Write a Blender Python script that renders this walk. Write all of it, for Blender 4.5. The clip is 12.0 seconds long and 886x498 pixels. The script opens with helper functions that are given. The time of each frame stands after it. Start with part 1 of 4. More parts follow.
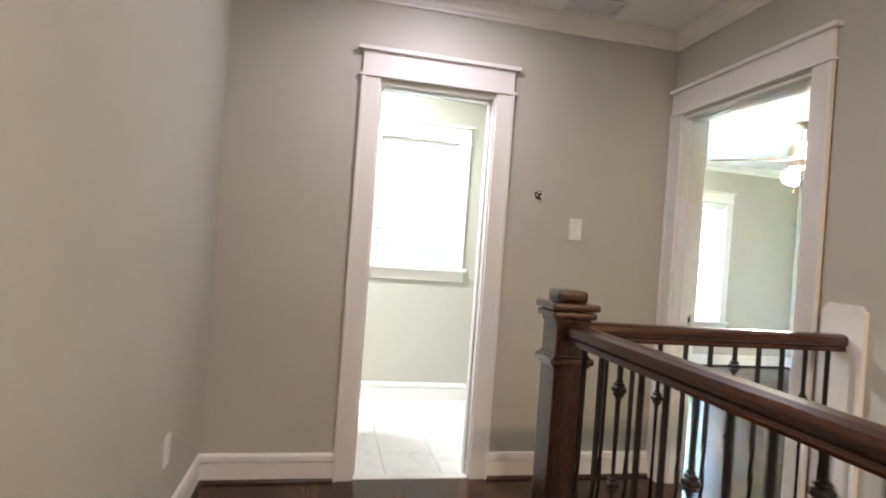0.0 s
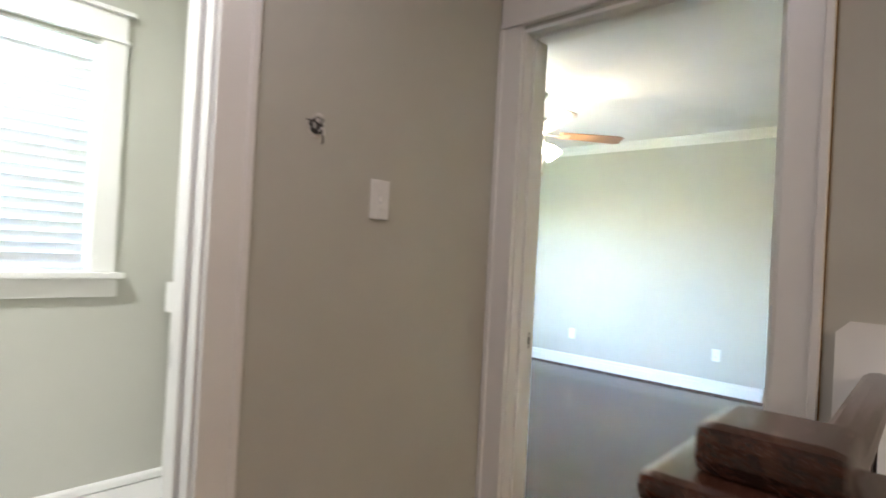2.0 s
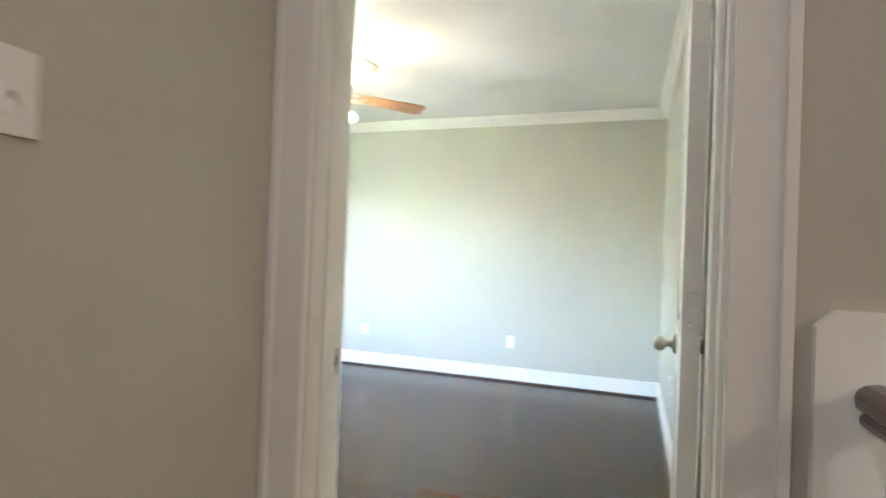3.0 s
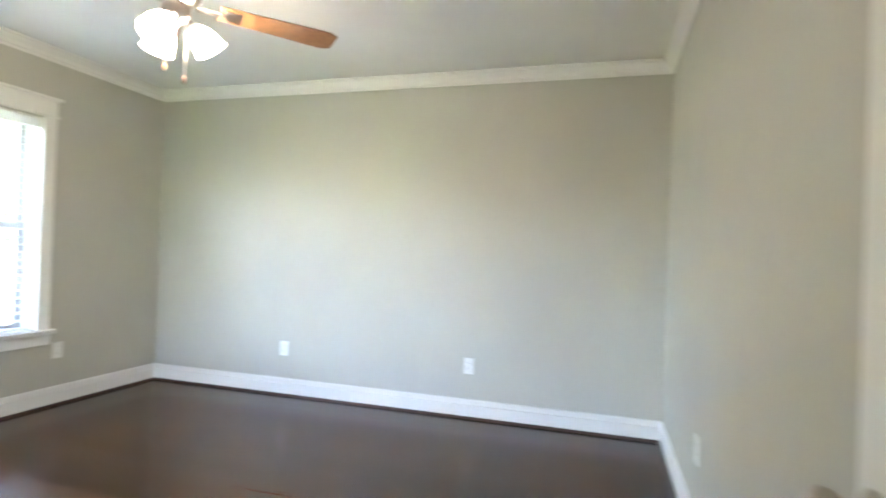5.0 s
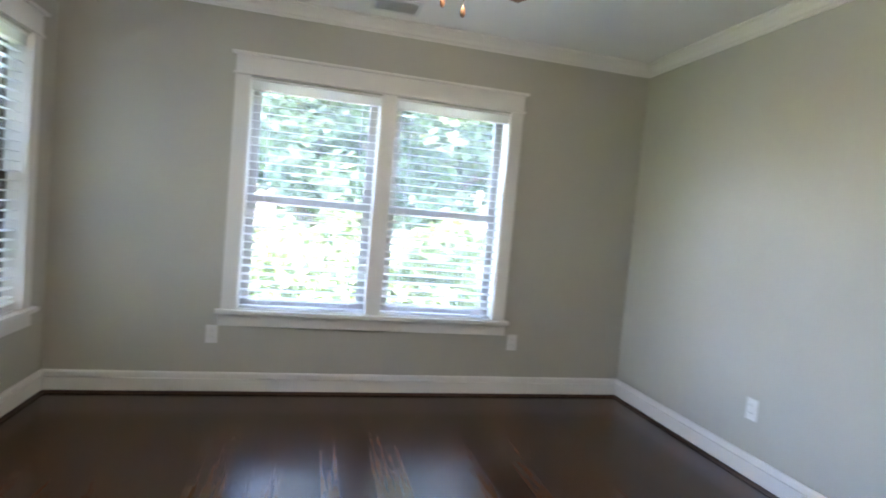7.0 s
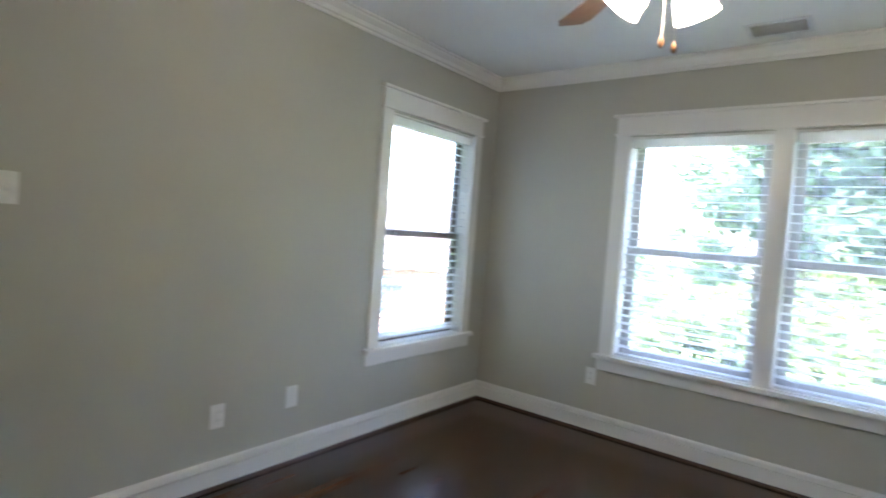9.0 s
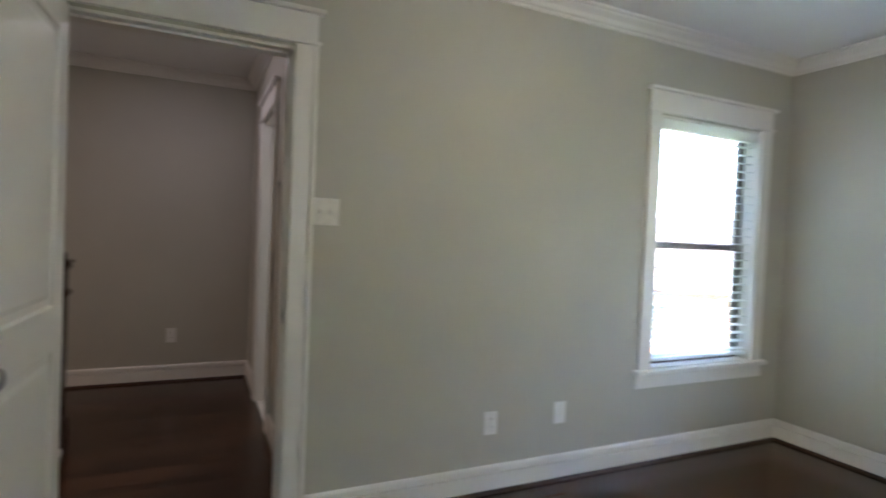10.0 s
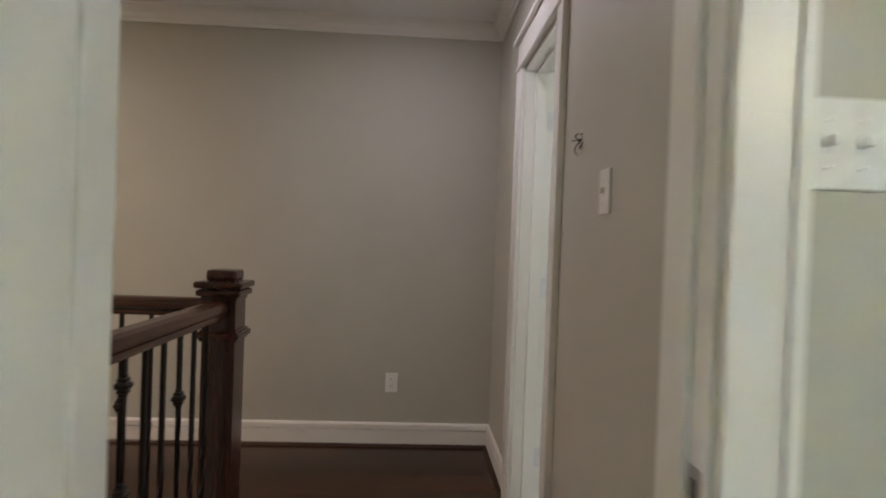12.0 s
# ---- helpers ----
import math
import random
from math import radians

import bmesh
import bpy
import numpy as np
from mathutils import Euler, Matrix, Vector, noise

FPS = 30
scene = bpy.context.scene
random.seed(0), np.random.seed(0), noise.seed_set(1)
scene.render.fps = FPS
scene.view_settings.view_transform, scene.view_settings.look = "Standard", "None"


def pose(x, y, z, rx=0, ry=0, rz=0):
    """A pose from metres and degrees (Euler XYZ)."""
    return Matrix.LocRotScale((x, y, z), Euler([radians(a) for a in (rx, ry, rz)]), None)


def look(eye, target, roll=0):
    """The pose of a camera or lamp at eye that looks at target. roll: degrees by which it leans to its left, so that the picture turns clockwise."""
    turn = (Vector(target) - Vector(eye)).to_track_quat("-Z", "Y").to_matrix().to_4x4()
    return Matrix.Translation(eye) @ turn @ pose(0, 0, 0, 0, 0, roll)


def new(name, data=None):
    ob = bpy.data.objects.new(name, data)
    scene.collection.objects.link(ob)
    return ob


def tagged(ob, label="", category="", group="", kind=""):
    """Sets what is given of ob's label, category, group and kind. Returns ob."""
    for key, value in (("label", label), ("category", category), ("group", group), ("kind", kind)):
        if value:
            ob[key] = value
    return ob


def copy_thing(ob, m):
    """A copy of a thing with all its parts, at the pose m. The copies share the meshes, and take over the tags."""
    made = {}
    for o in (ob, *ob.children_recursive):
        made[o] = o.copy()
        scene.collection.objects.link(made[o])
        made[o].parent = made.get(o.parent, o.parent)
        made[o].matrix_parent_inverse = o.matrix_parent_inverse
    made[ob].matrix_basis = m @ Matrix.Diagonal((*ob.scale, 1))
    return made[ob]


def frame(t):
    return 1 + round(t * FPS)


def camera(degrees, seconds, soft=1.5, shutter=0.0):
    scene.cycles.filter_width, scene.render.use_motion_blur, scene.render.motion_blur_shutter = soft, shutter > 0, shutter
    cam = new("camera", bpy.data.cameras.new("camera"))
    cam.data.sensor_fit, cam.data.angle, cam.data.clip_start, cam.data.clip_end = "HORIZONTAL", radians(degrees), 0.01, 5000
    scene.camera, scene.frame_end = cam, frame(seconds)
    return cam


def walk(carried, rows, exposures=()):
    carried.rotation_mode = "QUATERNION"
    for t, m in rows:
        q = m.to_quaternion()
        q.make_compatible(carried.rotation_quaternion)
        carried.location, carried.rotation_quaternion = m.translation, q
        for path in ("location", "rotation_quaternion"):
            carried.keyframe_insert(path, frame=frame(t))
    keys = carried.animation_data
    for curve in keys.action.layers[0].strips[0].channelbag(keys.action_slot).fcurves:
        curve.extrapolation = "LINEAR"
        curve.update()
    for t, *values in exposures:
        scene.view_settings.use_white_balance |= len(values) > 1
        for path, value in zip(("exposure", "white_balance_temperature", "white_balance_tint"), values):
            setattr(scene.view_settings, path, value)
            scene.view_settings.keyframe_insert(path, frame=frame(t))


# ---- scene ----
cam = camera(78.8, 12.0, soft=1.7, shutter=0.5)
PATH = [
    (0, (0.268, 0.233, 1.203), (0.683, 2.19, 1.206), 4.2),
    (0.5, (0.284, 0.68, 1.199), (0.874, 2.591, 1.233), 4.2),
    (1, (0.296, 1.067, 1.192), (1.171, 2.865, 1.248), 3.8),
    (1.5, (0.416, 1.47, 1.2), (1.614, 3.071, 1.25), 2.9),
    (2, (0.549, 1.781, 1.222), (2.025, 3.13, 1.236), 3.1),
    (2.5, (0.768, 2.019, 1.2), (2.484, 3.046, 1.221), 2.5),
    (3, (1.125, 2.227, 1.176), (3.01, 2.895, 1.198), 2.2),
    (3.2, (1.246, 2.295, 1.184), (3.176, 2.819, 1.2), 1.5),
    (4.8, (2.227, 2.369, 1.228), (4.182, 2.788, 1.237), 1.7),
    (5, (2.343, 2.39, 1.193), (4.260, 2.962, 1.209), 2.1),
    (5.5, (2.626, 2.426, 1.205), (4.353, 3.435, 1.197), 3.2),
    (6, (3.024, 2.392, 1.2), (4.417, 3.826, 1.169), 3.9),
    (6.5, (3.424, 2.455, 1.248), (4.415, 4.191, 1.168), 4.5),
    (6.7, (3.58, 2.47, 1.252), (4.367, 4.306, 1.158), 4.7),
    (8.3, (4.481, 2.545, 1.294), (3.774, 4.407, 1.113), 5.1),
    (8.5, (4.531, 2.561, 1.301), (3.675, 4.361, 1.136), 4.8),
    (9, (4.673, 2.542, 1.336), (3.439, 4.113, 1.258), 4.3),
    (9.5, (4.713, 2.547, 1.32), (3.132, 3.772, 1.268), 3.2),
    (10, (4.605, 2.533, 1.287), (2.794, 3.381, 1.234), 2.4),
    (10.5, (4.312, 2.46, 1.271), (2.384, 2.989, 1.215), 1.9),
    (11, (3.878, 2.502, 1.233), (1.9, 2.798, 1.194), 2.4),
    (11.5, (3.418, 2.53, 1.251), (1.424, 2.678, 1.211), 1.8),
    (12, (2.947, 2.517, 1.222), (0.95, 2.622, 1.199), 2.1),
]
EXPOSURES = [(0.0, 7.0, 5900, 9), (1.5, 6.6, 5900, 9), (2.5, 6.45, 6050, 7), (3.2, 6.65, 6100, 7), (5.0, 6.1, 6350, 15),
             (6.5, 5.3, 6300, 18), (8.5, 5.05, 5950, 17), (9.5, 5.05, 5950, 15), (10.5, 5.6, 6100, 14), (12.0, 6.15, 5950, 8)]
walk(cam, [(t, look(eye, target, roll)) for t, eye, target, roll in PATH], EXPOSURES)

# ---- light ----
SUN_DIR = Vector((0.30, -0.42, 1.05)).normalized()      # towards the sun
world = bpy.data.worlds.new("sky_world")
scene.world = world
world.use_nodes = True
wn = world.node_tree.nodes
sky = wn.new("ShaderNodeTexSky")
sky.sky_type, sky.sun_disc = "NISHITA", False
sky.sun_elevation = math.asin(SUN_DIR.z)
sky.sun_rotation = math.atan2(SUN_DIR.x, SUN_DIR.y)
sky.air_density, sky.dust_density = 1.0, 2.5
wn["Background"].inputs["Strength"].default_value = 0.15
world.node_tree.links.new(sky.outputs[0], wn["Background"].inputs["Color"])

sun = new("sun", bpy.data.lights.new("sun", "SUN"))
sun.data.energy, sun.data.angle, sun.data.color = 2.6, radians(0.6), (1.0, 0.95, 0.88)
sun.matrix_world = look(SUN_DIR * 30, (0, 0, 0))


def area_lamp(name, eye, target, sx, sy, watts, colour):
    d = bpy.data.lights.new(name, "AREA")
    d.shape, d.size, d.size_y, d.energy, d.color = "RECTANGLE", sx, sy, watts, colour
    ob = new(name, d)
    ob.matrix_world = look(eye, target)
    return ob


# added lamp that boosts daylight in the bathroom window's opening, behind its blind
area_lamp("bath_window_fill", (0.925, 4.60, 1.55), (0.925, 3.6, 1.50), 0.60, 0.95, 0.006, (0.93, 0.98, 1.0))


def disc_lamp(name, x, y, z, r, watts, colour):
    d = bpy.data.lights.new(name, "AREA")
    d.shape, d.size, d.energy, d.color = "DISK", r * 2, watts, colour
    ob = new(name, d)
    ob.matrix_world = look((x, y, z), (x, y + 0.0001, z - 1))
    return ob


CEIL = 2.52
disc_lamp("recessed_and_fill_lamp", 0.74, 2.43, CEIL - 0.012, 0.065, 0.078, (1.0, 0.85, 0.89))
# unseen lamp, added to light the south end of the hall
disc_lamp("recessed_and_fill_lamp", 0.40, -0.60, CEIL - 0.012, 0.065, 0.25, (1.0, 0.855, 0.81))
# unseen orange lamp, stands in for warm light from the stairwell
disc_lamp("recessed_and_fill_lamp", 1.60, -0.40, CEIL - 0.012, 0.065, 0.33, (1.0, 0.62, 0.32))
# unseen lamp, added to brighten the bathroom walls
disc_lamp("recessed_and_fill_lamp", 0.30, 3.80, CEIL - 0.012, 0.065, 0.56, (1.0, 0.96, 0.90))

# ---- materials ----


def shader(name):
    m = bpy.data.materials.new(name)
    m.use_nodes = True
    nt = m.node_tree
    return m, nt, nt.nodes["Principled BSDF"]


def node(nt, kind, **values):
    n = nt.nodes.new(kind)
    for k, v in values.items():
        n.inputs[k.replace("_", " ")].default_value = v
    return n


def coords(nt, scale=(1, 1, 1), world_space=True):
    mp = nt.nodes.new("ShaderNodeMapping")
    mp.inputs["Scale"].default_value = scale
    if world_space:
        src = nt.nodes.new("ShaderNodeNewGeometry").outputs["Position"]
    else:
        src = nt.nodes.new("ShaderNodeTexCoord").outputs["Object"]
    nt.links.new(src, mp.inputs["Vector"])
    return mp.outputs["Vector"]


def ramp(nt, fac, a, b, p0=0.3, p1=0.7):
    r = nt.nodes.new("ShaderNodeValToRGB")
    r.color_ramp.elements[0].color, r.color_ramp.elements[0].position = (*a, 1), p0
    r.color_ramp.elements[1].color, r.color_ramp.elements[1].position = (*b, 1), p1
    nt.links.new(fac, r.inputs["Fac"])
    return r.outputs["Color"]


def noise_tex(nt, vec, scale, detail=4.0, rough=0.55):
    n = node(nt, "ShaderNodeTexNoise", Scale=scale, Detail=detail, Roughness=rough)
    nt.links.new(vec, n.inputs["Vector"])
    return n.outputs["Fac"]


def bump(nt, bsdf, height, strength, distance=0.002):
    b = node(nt, "ShaderNodeBump", Strength=strength, Distance=distance)
    nt.links.new(height, b.inputs["Height"])
    nt.links.new(b.outputs["Normal"], bsdf.inputs["Normal"])


def paint(name, colour, rough=0.6, spread=0.03, orange_peel=0.25, size=900.0):
    m, nt, b = shader(name)
    v = coords(nt)
    lo = tuple(c * (1 - spread) for c in colour)
    hi = tuple(min(1, c * (1 + spread)) for c in colour)
    nt.links.new(ramp(nt, noise_tex(nt, v, 1.7, 5.0), lo, hi), b.inputs["Base Color"])
    rr = nt.nodes.new("ShaderNodeMapRange")
    rr.inputs["To Min"].default_value, rr.inputs["To Max"].default_value = rough - 0.06, rough + 0.06
    nt.links.new(noise_tex(nt, v, 6.0), rr.inputs["Value"])
    nt.links.new(rr.outputs["Result"], b.inputs["Roughness"])
    bump(nt, b, noise_tex(nt, v, size / 10, 3.0), orange_peel, 0.0006)
    return m


def plain(name, colour, rough=0.5, metal=0.0, spread=0.06, scale=30.0):
    m, nt, b = shader(name)
    v = coords(nt, world_space=False)
    nt.links.new(ramp(nt, noise_tex(nt, v, scale), tuple(c * (1 - spread) for c in colour), tuple(min(1, c * (1 + spread)) for c in colour)), b.inputs["Base Color"])
    b.inputs["Roughness"].default_value, b.inputs["Metallic"].default_value = rough, metal
    return m


def wood(name, dark, light, stretch, rough, tone=0.35, grain=1.0, coat=0.0, relief=0.25, wear=0.07):
    """Stained wood with grain along the axis whose stretch is small; each object has its own tone."""
    m, nt, b = shader(name)
    info = nt.nodes.new("ShaderNodeObjectInfo")
    src = nt.nodes.new("ShaderNodeNewGeometry").outputs["Position"]
    off = nt.nodes.new("ShaderNodeVectorMath")
    off.operation = "MULTIPLY_ADD"
    off.inputs[1].default_value = (7.3, 7.3, 7.3)
    comb = nt.nodes.new("ShaderNodeCombineXYZ")
    for k in "XYZ":
        nt.links.new(info.outputs["Random"], comb.inputs[k])
    nt.links.new(comb.outputs[0], off.inputs[0])
    nt.links.new(src, off.inputs[2])
    mp = nt.nodes.new("ShaderNodeMapping")
    mp.inputs["Scale"].default_value = stretch
    nt.links.new(off.outputs[0], mp.inputs["Vector"])
    fine = noise_tex(nt, mp.outputs["Vector"], 9.0 * grain, 7.0, 0.65)
    broad = noise_tex(nt, mp.outputs["Vector"], 1.6 * grain, 3.0)
    mix = nt.nodes.new("ShaderNodeMath")
    mix.operation = "MULTIPLY_ADD"
    mix.inputs[1].default_value = 0.45
    nt.links.new(broad, mix.inputs[0])
    half = nt.nodes.new("ShaderNodeMath")
    half.operation = "MULTIPLY"
    half.inputs[1].default_value = 0.55
    nt.links.new(fine, half.inputs[0])
    nt.links.new(half.outputs[0], mix.inputs[2])
    col = ramp(nt, mix.outputs[0], dark, light, 0.33, 0.70)
    hsv = nt.nodes.new("ShaderNodeHueSaturation")
    mr = nt.nodes.new("ShaderNodeMapRange")
    mr.inputs["To Min"].default_value, mr.inputs["To Max"].default_value = 1 - tone, 1 + tone
    nt.links.new(info.outputs["Random"], mr.inputs["Value"])
    nt.links.new(mr.outputs["Result"], hsv.inputs["Value"])
    nt.links.new(col, hsv.inputs["Color"])
    nt.links.new(hsv.outputs["Color"], b.inputs["Base Color"])
    r2 = nt.nodes.new("ShaderNodeMapRange")
    r2.inputs["To Min"].default_value, r2.inputs["To Max"].default_value = rough - wear, rough + 1.4 * wear
    nt.links.new(fine, r2.inputs["Value"])
    nt.links.new(r2.outputs["Result"], b.inputs["Roughness"])
    b.inputs["Coat Weight"].default_value = coat
    if relief == 0:
        relief = 0.001
    b.inputs["Coat Roughness"].default_value = 0.16
    bump(nt, b, fine, relief, 0.001)
    return m


def glow(name, colour, strength):
    m, nt, b = shader(name)
    b.inputs["Base Color"].default_value = (0.9, 0.88, 0.84, 1)
    b.inputs["Emission Color"].default_value = (*colour, 1)
    b.inputs["Emission Strength"].default_value = strength
    b.inputs["Roughness"].default_value = 0.35
    return m


def clear_glass(name):
    m, nt, b = shader(name)
    b.inputs["Base Color"].default_value = (0.98, 1.0, 0.99, 1)
    b.inputs["Roughness"].default_value = 0.0
    b.inputs["IOR"].default_value = 1.02
    b.inputs["Transmission Weight"].default_value = 1.0
    # a translucent veil mixed into the pane imitates glare haze
    haze = nt.nodes.new("ShaderNodeBsdfTranslucent")
    haze.inputs["Color"].default_value = (0.8, 0.82, 0.82, 1)
    mixed = nt.nodes.new("ShaderNodeMixShader")
    mr = nt.nodes.new("ShaderNodeMapRange")
    mr.inputs["To Min"].default_value, mr.inputs["To Max"].default_value = 0.024, 0.042
    nt.links.new(noise_tex(nt, coords(nt), 3.0), mr.inputs["Value"])
    nt.links.new(mr.outputs["Result"], mixed.inputs["Fac"])
    nt.links.new(b.outputs[0], mixed.inputs[1])
    nt.links.new(haze.outputs[0], mixed.inputs[2])
    nt.links.new(mixed.outputs[0], nt.nodes["Material Output"].inputs["Surface"])
    return m


def marble(name):
    m, nt, b = shader(name)
    v = coords(nt)
    n1 = node(nt, "ShaderNodeTexNoise", Scale=2.2, Detail=8.0, Roughness=0.6, Distortion=1.6)
    nt.links.new(v, n1.inputs["Vector"])
    r = nt.nodes.new("ShaderNodeValToRGB")
    e = r.color_ramp.elements
    e[0].color, e[0].position = (0.82, 0.82, 0.81, 1), 0.46
    e[1].color, e[1].position = (0.82, 0.82, 0.81, 1), 0.54
    vein = r.color_ramp.elements.new(0.50)
    vein.color = (0.73, 0.73, 0.73, 1)
    nt.links.new(n1.outputs["Fac"], r.inputs["Fac"])
    nt.links.new(r.outputs["Color"], b.inputs["Base Color"])
    b.inputs["Roughness"].default_value = 0.18
    return m


def brick_far(name):
    m, nt, b = shader(name)
    v = coords(nt, world_space=False)
    nt.links.new(ramp(nt, noise_tex(nt, v, 14.0, 6.0), (0.15, 0.07, 0.05), (0.25, 0.14, 0.10)), b.inputs["Base Color"])
    b.inputs["Roughness"].default_value = 0.85
    return m


def leafy(name, dark, light):
    m, nt, b = shader(name)
    g = nt.nodes.new("ShaderNodeNewGeometry")
    nt.links.new(ramp(nt, g.outputs["Random Per Island"], dark, light, 0.0, 1.0), b.inputs["Base Color"])
    b.inputs["Roughness"].default_value = 0.5
    tr = nt.nodes.new("ShaderNodeBsdfTranslucent")
    tr.inputs["Color"].default_value = (0.10, 0.15, 0.04, 1)
    add = nt.nodes.new("ShaderNodeMixShader")
    add.inputs["Fac"].default_value = 0.35
    out = nt.nodes["Material Output"]
    nt.links.new(b.outputs[0], add.inputs[1])
    nt.links.new(tr.outputs[0], add.inputs[2])
    nt.links.new(add.outputs[0], out.inputs["Surface"])
    return m


def turf(name):
    m, nt, b = shader(name)
    v = coords(nt)
    nt.links.new(ramp(nt, noise_tex(nt, v, 0.5, 8.0, 0.7), (0.05, 0.09, 0.025), (0.13, 0.18, 0.06)), b.inputs["Base Color"])
    b.inputs["Roughness"].default_value = 0.9
    return m


WALL = paint("greige_wall_paint", (0.492, 0.485, 0.428), 0.62)
CEILING = paint("white_ceiling_paint", (0.85, 0.85, 0.84), 0.8)
TRIM = paint("white_trim_paint", (0.80, 0.79, 0.76), 0.34, 0.02, 0.08, 300)
DOOR = paint("white_door_paint", (0.78, 0.77, 0.73), 0.38, 0.02, 0.1, 300)
FLOOR = wood("dark_stained_oak_floor", (0.030, 0.0125, 0.006), (0.070, 0.030, 0.014), (45, 1.3, 45), 0.24, 0.52, 0.8, 0.06, 0.0, 0.02)
FLOOR.node_tree.nodes["Principled BSDF"].inputs["Specular IOR Level"].default_value = 0.34
SHOE = wood("dark_stained_shoe", (0.018, 0.009, 0.006), (0.05, 0.025, 0.014), (6, 6, 20), 0.35, 0.1)
RAIL = wood("walnut_rail", (0.012, 0.0038, 0.002), (0.095, 0.033, 0.016), (34, 1.8, 34), 0.22, 0.05, 1.0, 0.3, 0.25)
RAILX = wood("walnut_rail_cross", (0.012, 0.0038, 0.002), (0.095, 0.033, 0.016), (1.8, 34, 34), 0.22, 0.05, 1.0, 0.3, 0.25)
NEWEL = wood("walnut_newel", (0.009, 0.003, 0.002), (0.058, 0.020, 0.011), (34, 34, 1.6), 0.24, 0.05, 1.0, 0.3, 0.25)
CAPWOOD = wood("walnut_cap", (0.009, 0.003, 0.002), (0.075, 0.026, 0.014), (1.8, 34, 34), 0.24, 0.05, 1.0, 0.3, 0.25)
IRON = plain("black_iron", (0.018, 0.014, 0.012), 0.42, 0.6, 0.2)
NICKEL = plain("brushed_nickel", (0.42, 0.39, 0.36), 0.28, 1.0, 0.05, 80)
CHROMEY = plain("hinge_steel", (0.52, 0.51, 0.50), 0.4, 0.9, 0.05, 60)
BLADE = wood("fan_blade_oak", (0.15, 0.07, 0.03), (0.36, 0.19, 0.09), (5, 5, 5), 0.35, 0.03, 0.8)
SHADE = glow("frosted_shade_lit", (1.0, 0.84, 0.62), 1.45)
LED = glow("recessed_lens_lit", (1.0, 0.95, 0.92), 0.3)
PLATE = plain("white_plastic", (0.80, 0.80, 0.78), 0.35)
SLOT = plain("dark_slot", (0.03, 0.03, 0.03), 0.6)
GLASS = clear_glass("window_glass")
SASH = plain("bronze_sash", (0.13, 0.105, 0.09), 0.5)
# white sash greyed in its colour, for the shade of its backlit side
SASHN = plain("backlit_sash_grey", (0.44, 0.43, 0.42), 0.5)
SASHW = plain("white_sash", (0.72, 0.72, 0.70), 0.45)
SLATW = plain("white_wood_slat", (0.74, 0.75, 0.75), 0.45, 0.0, 0.02)
SLAT = plain("white_blind_slat", (0.80, 0.80, 0.79), 0.42, 0.0, 0.02)
nt = SLAT.node_tree
thin = nt.nodes.new("ShaderNodeBsdfTranslucent")
thin.inputs["Color"].default_value = (0.85, 0.86, 0.86, 1)
mixed = nt.nodes.new("ShaderNodeMixShader")
mixed.inputs["Fac"].default_value = 0.52
nt.links.new(nt.nodes["Principled BSDF"].outputs[0], mixed.inputs[1])
nt.links.new(thin.outputs[0], mixed.inputs[2])
nt.links.new(mixed.outputs[0], nt.nodes["Material Output"].inputs["Surface"])
nt = SLATW.node_tree
thin = nt.nodes.new("ShaderNodeBsdfTranslucent")
thin.inputs["Color"].default_value = (0.85, 0.88, 0.90, 1)
mixed = nt.nodes.new("ShaderNodeMixShader")
mixed.inputs["Fac"].default_value = 0.005
nt.links.new(nt.nodes["Principled BSDF"].outputs[0], mixed.inputs[1])
nt.links.new(thin.outputs[0], mixed.inputs[2])
nt.links.new(mixed.outputs[0], nt.nodes["Material Output"].inputs["Surface"])
MARBLE = marble("white_marble_tile")
GROUT = plain("pale_grout", (0.60, 0.60, 0.58), 0.9)
VENT = plain("white_metal_vent", (0.70, 0.71, 0.72), 0.5)
VENTDARK = plain("vent_shadow_gap", (0.33, 0.34, 0.35), 0.8)
HOLE = plain("torn_drywall_edge", (0.62, 0.60, 0.57), 0.9, 0.0, 0.25, 120)
CAULK = plain("yellowed_caulk", (0.26, 0.18, 0.10), 0.8, 0.0, 0.4, 40)
WIRE = plain("dark_wire", (0.05, 0.045, 0.04), 0.5)
BARK = plain("bark", (0.10, 0.075, 0.055), 0.9, 0.0, 0.35, 12)
LEAF_A = leafy("leaf_mid_green", (0.045, 0.085, 0.02), (0.13, 0.20, 0.06))
LEAF_B = leafy("leaf_dark_green", (0.04, 0.075, 0.035), (0.10, 0.15, 0.07))
LEAF_C = leafy("leaf_yellow_green", (0.06, 0.095, 0.025), (0.14, 0.18, 0.06))
TURF = turf("lawn")
CONCRETE = plain("pale_concrete", (0.42, 0.41, 0.39), 0.85, 0.0, 0.12, 2)
# lighter than concrete so the porch roof bounces sun upwards
PALE_ROOF = plain("pale_bounce_roof", (0.62, 0.62, 0.60), 0.8, 0.0, 0.08, 3)
ASPHALT = plain("asphalt", (0.055, 0.055, 0.057), 0.9, 0.0, 0.2, 3)
BRICK = brick_far("red_brick_far")
SHINGLE = plain("roof_shingle", (0.070, 0.055, 0.050), 0.9, 0.0, 0.3, 6)
SUBFLOOR = plain("plaster_below", (0.5, 0.48, 0.45), 0.8)

# ---- mesh helpers ----


def link_mesh(name, bm, mat):
    me = bpy.data.meshes.new(name)
    bmesh.ops.recalc_face_normals(bm, faces=bm.faces)
    bm.to_mesh(me)
    bm.free()
    if mat:
        me.materials.append(mat)
    return new(name, me)


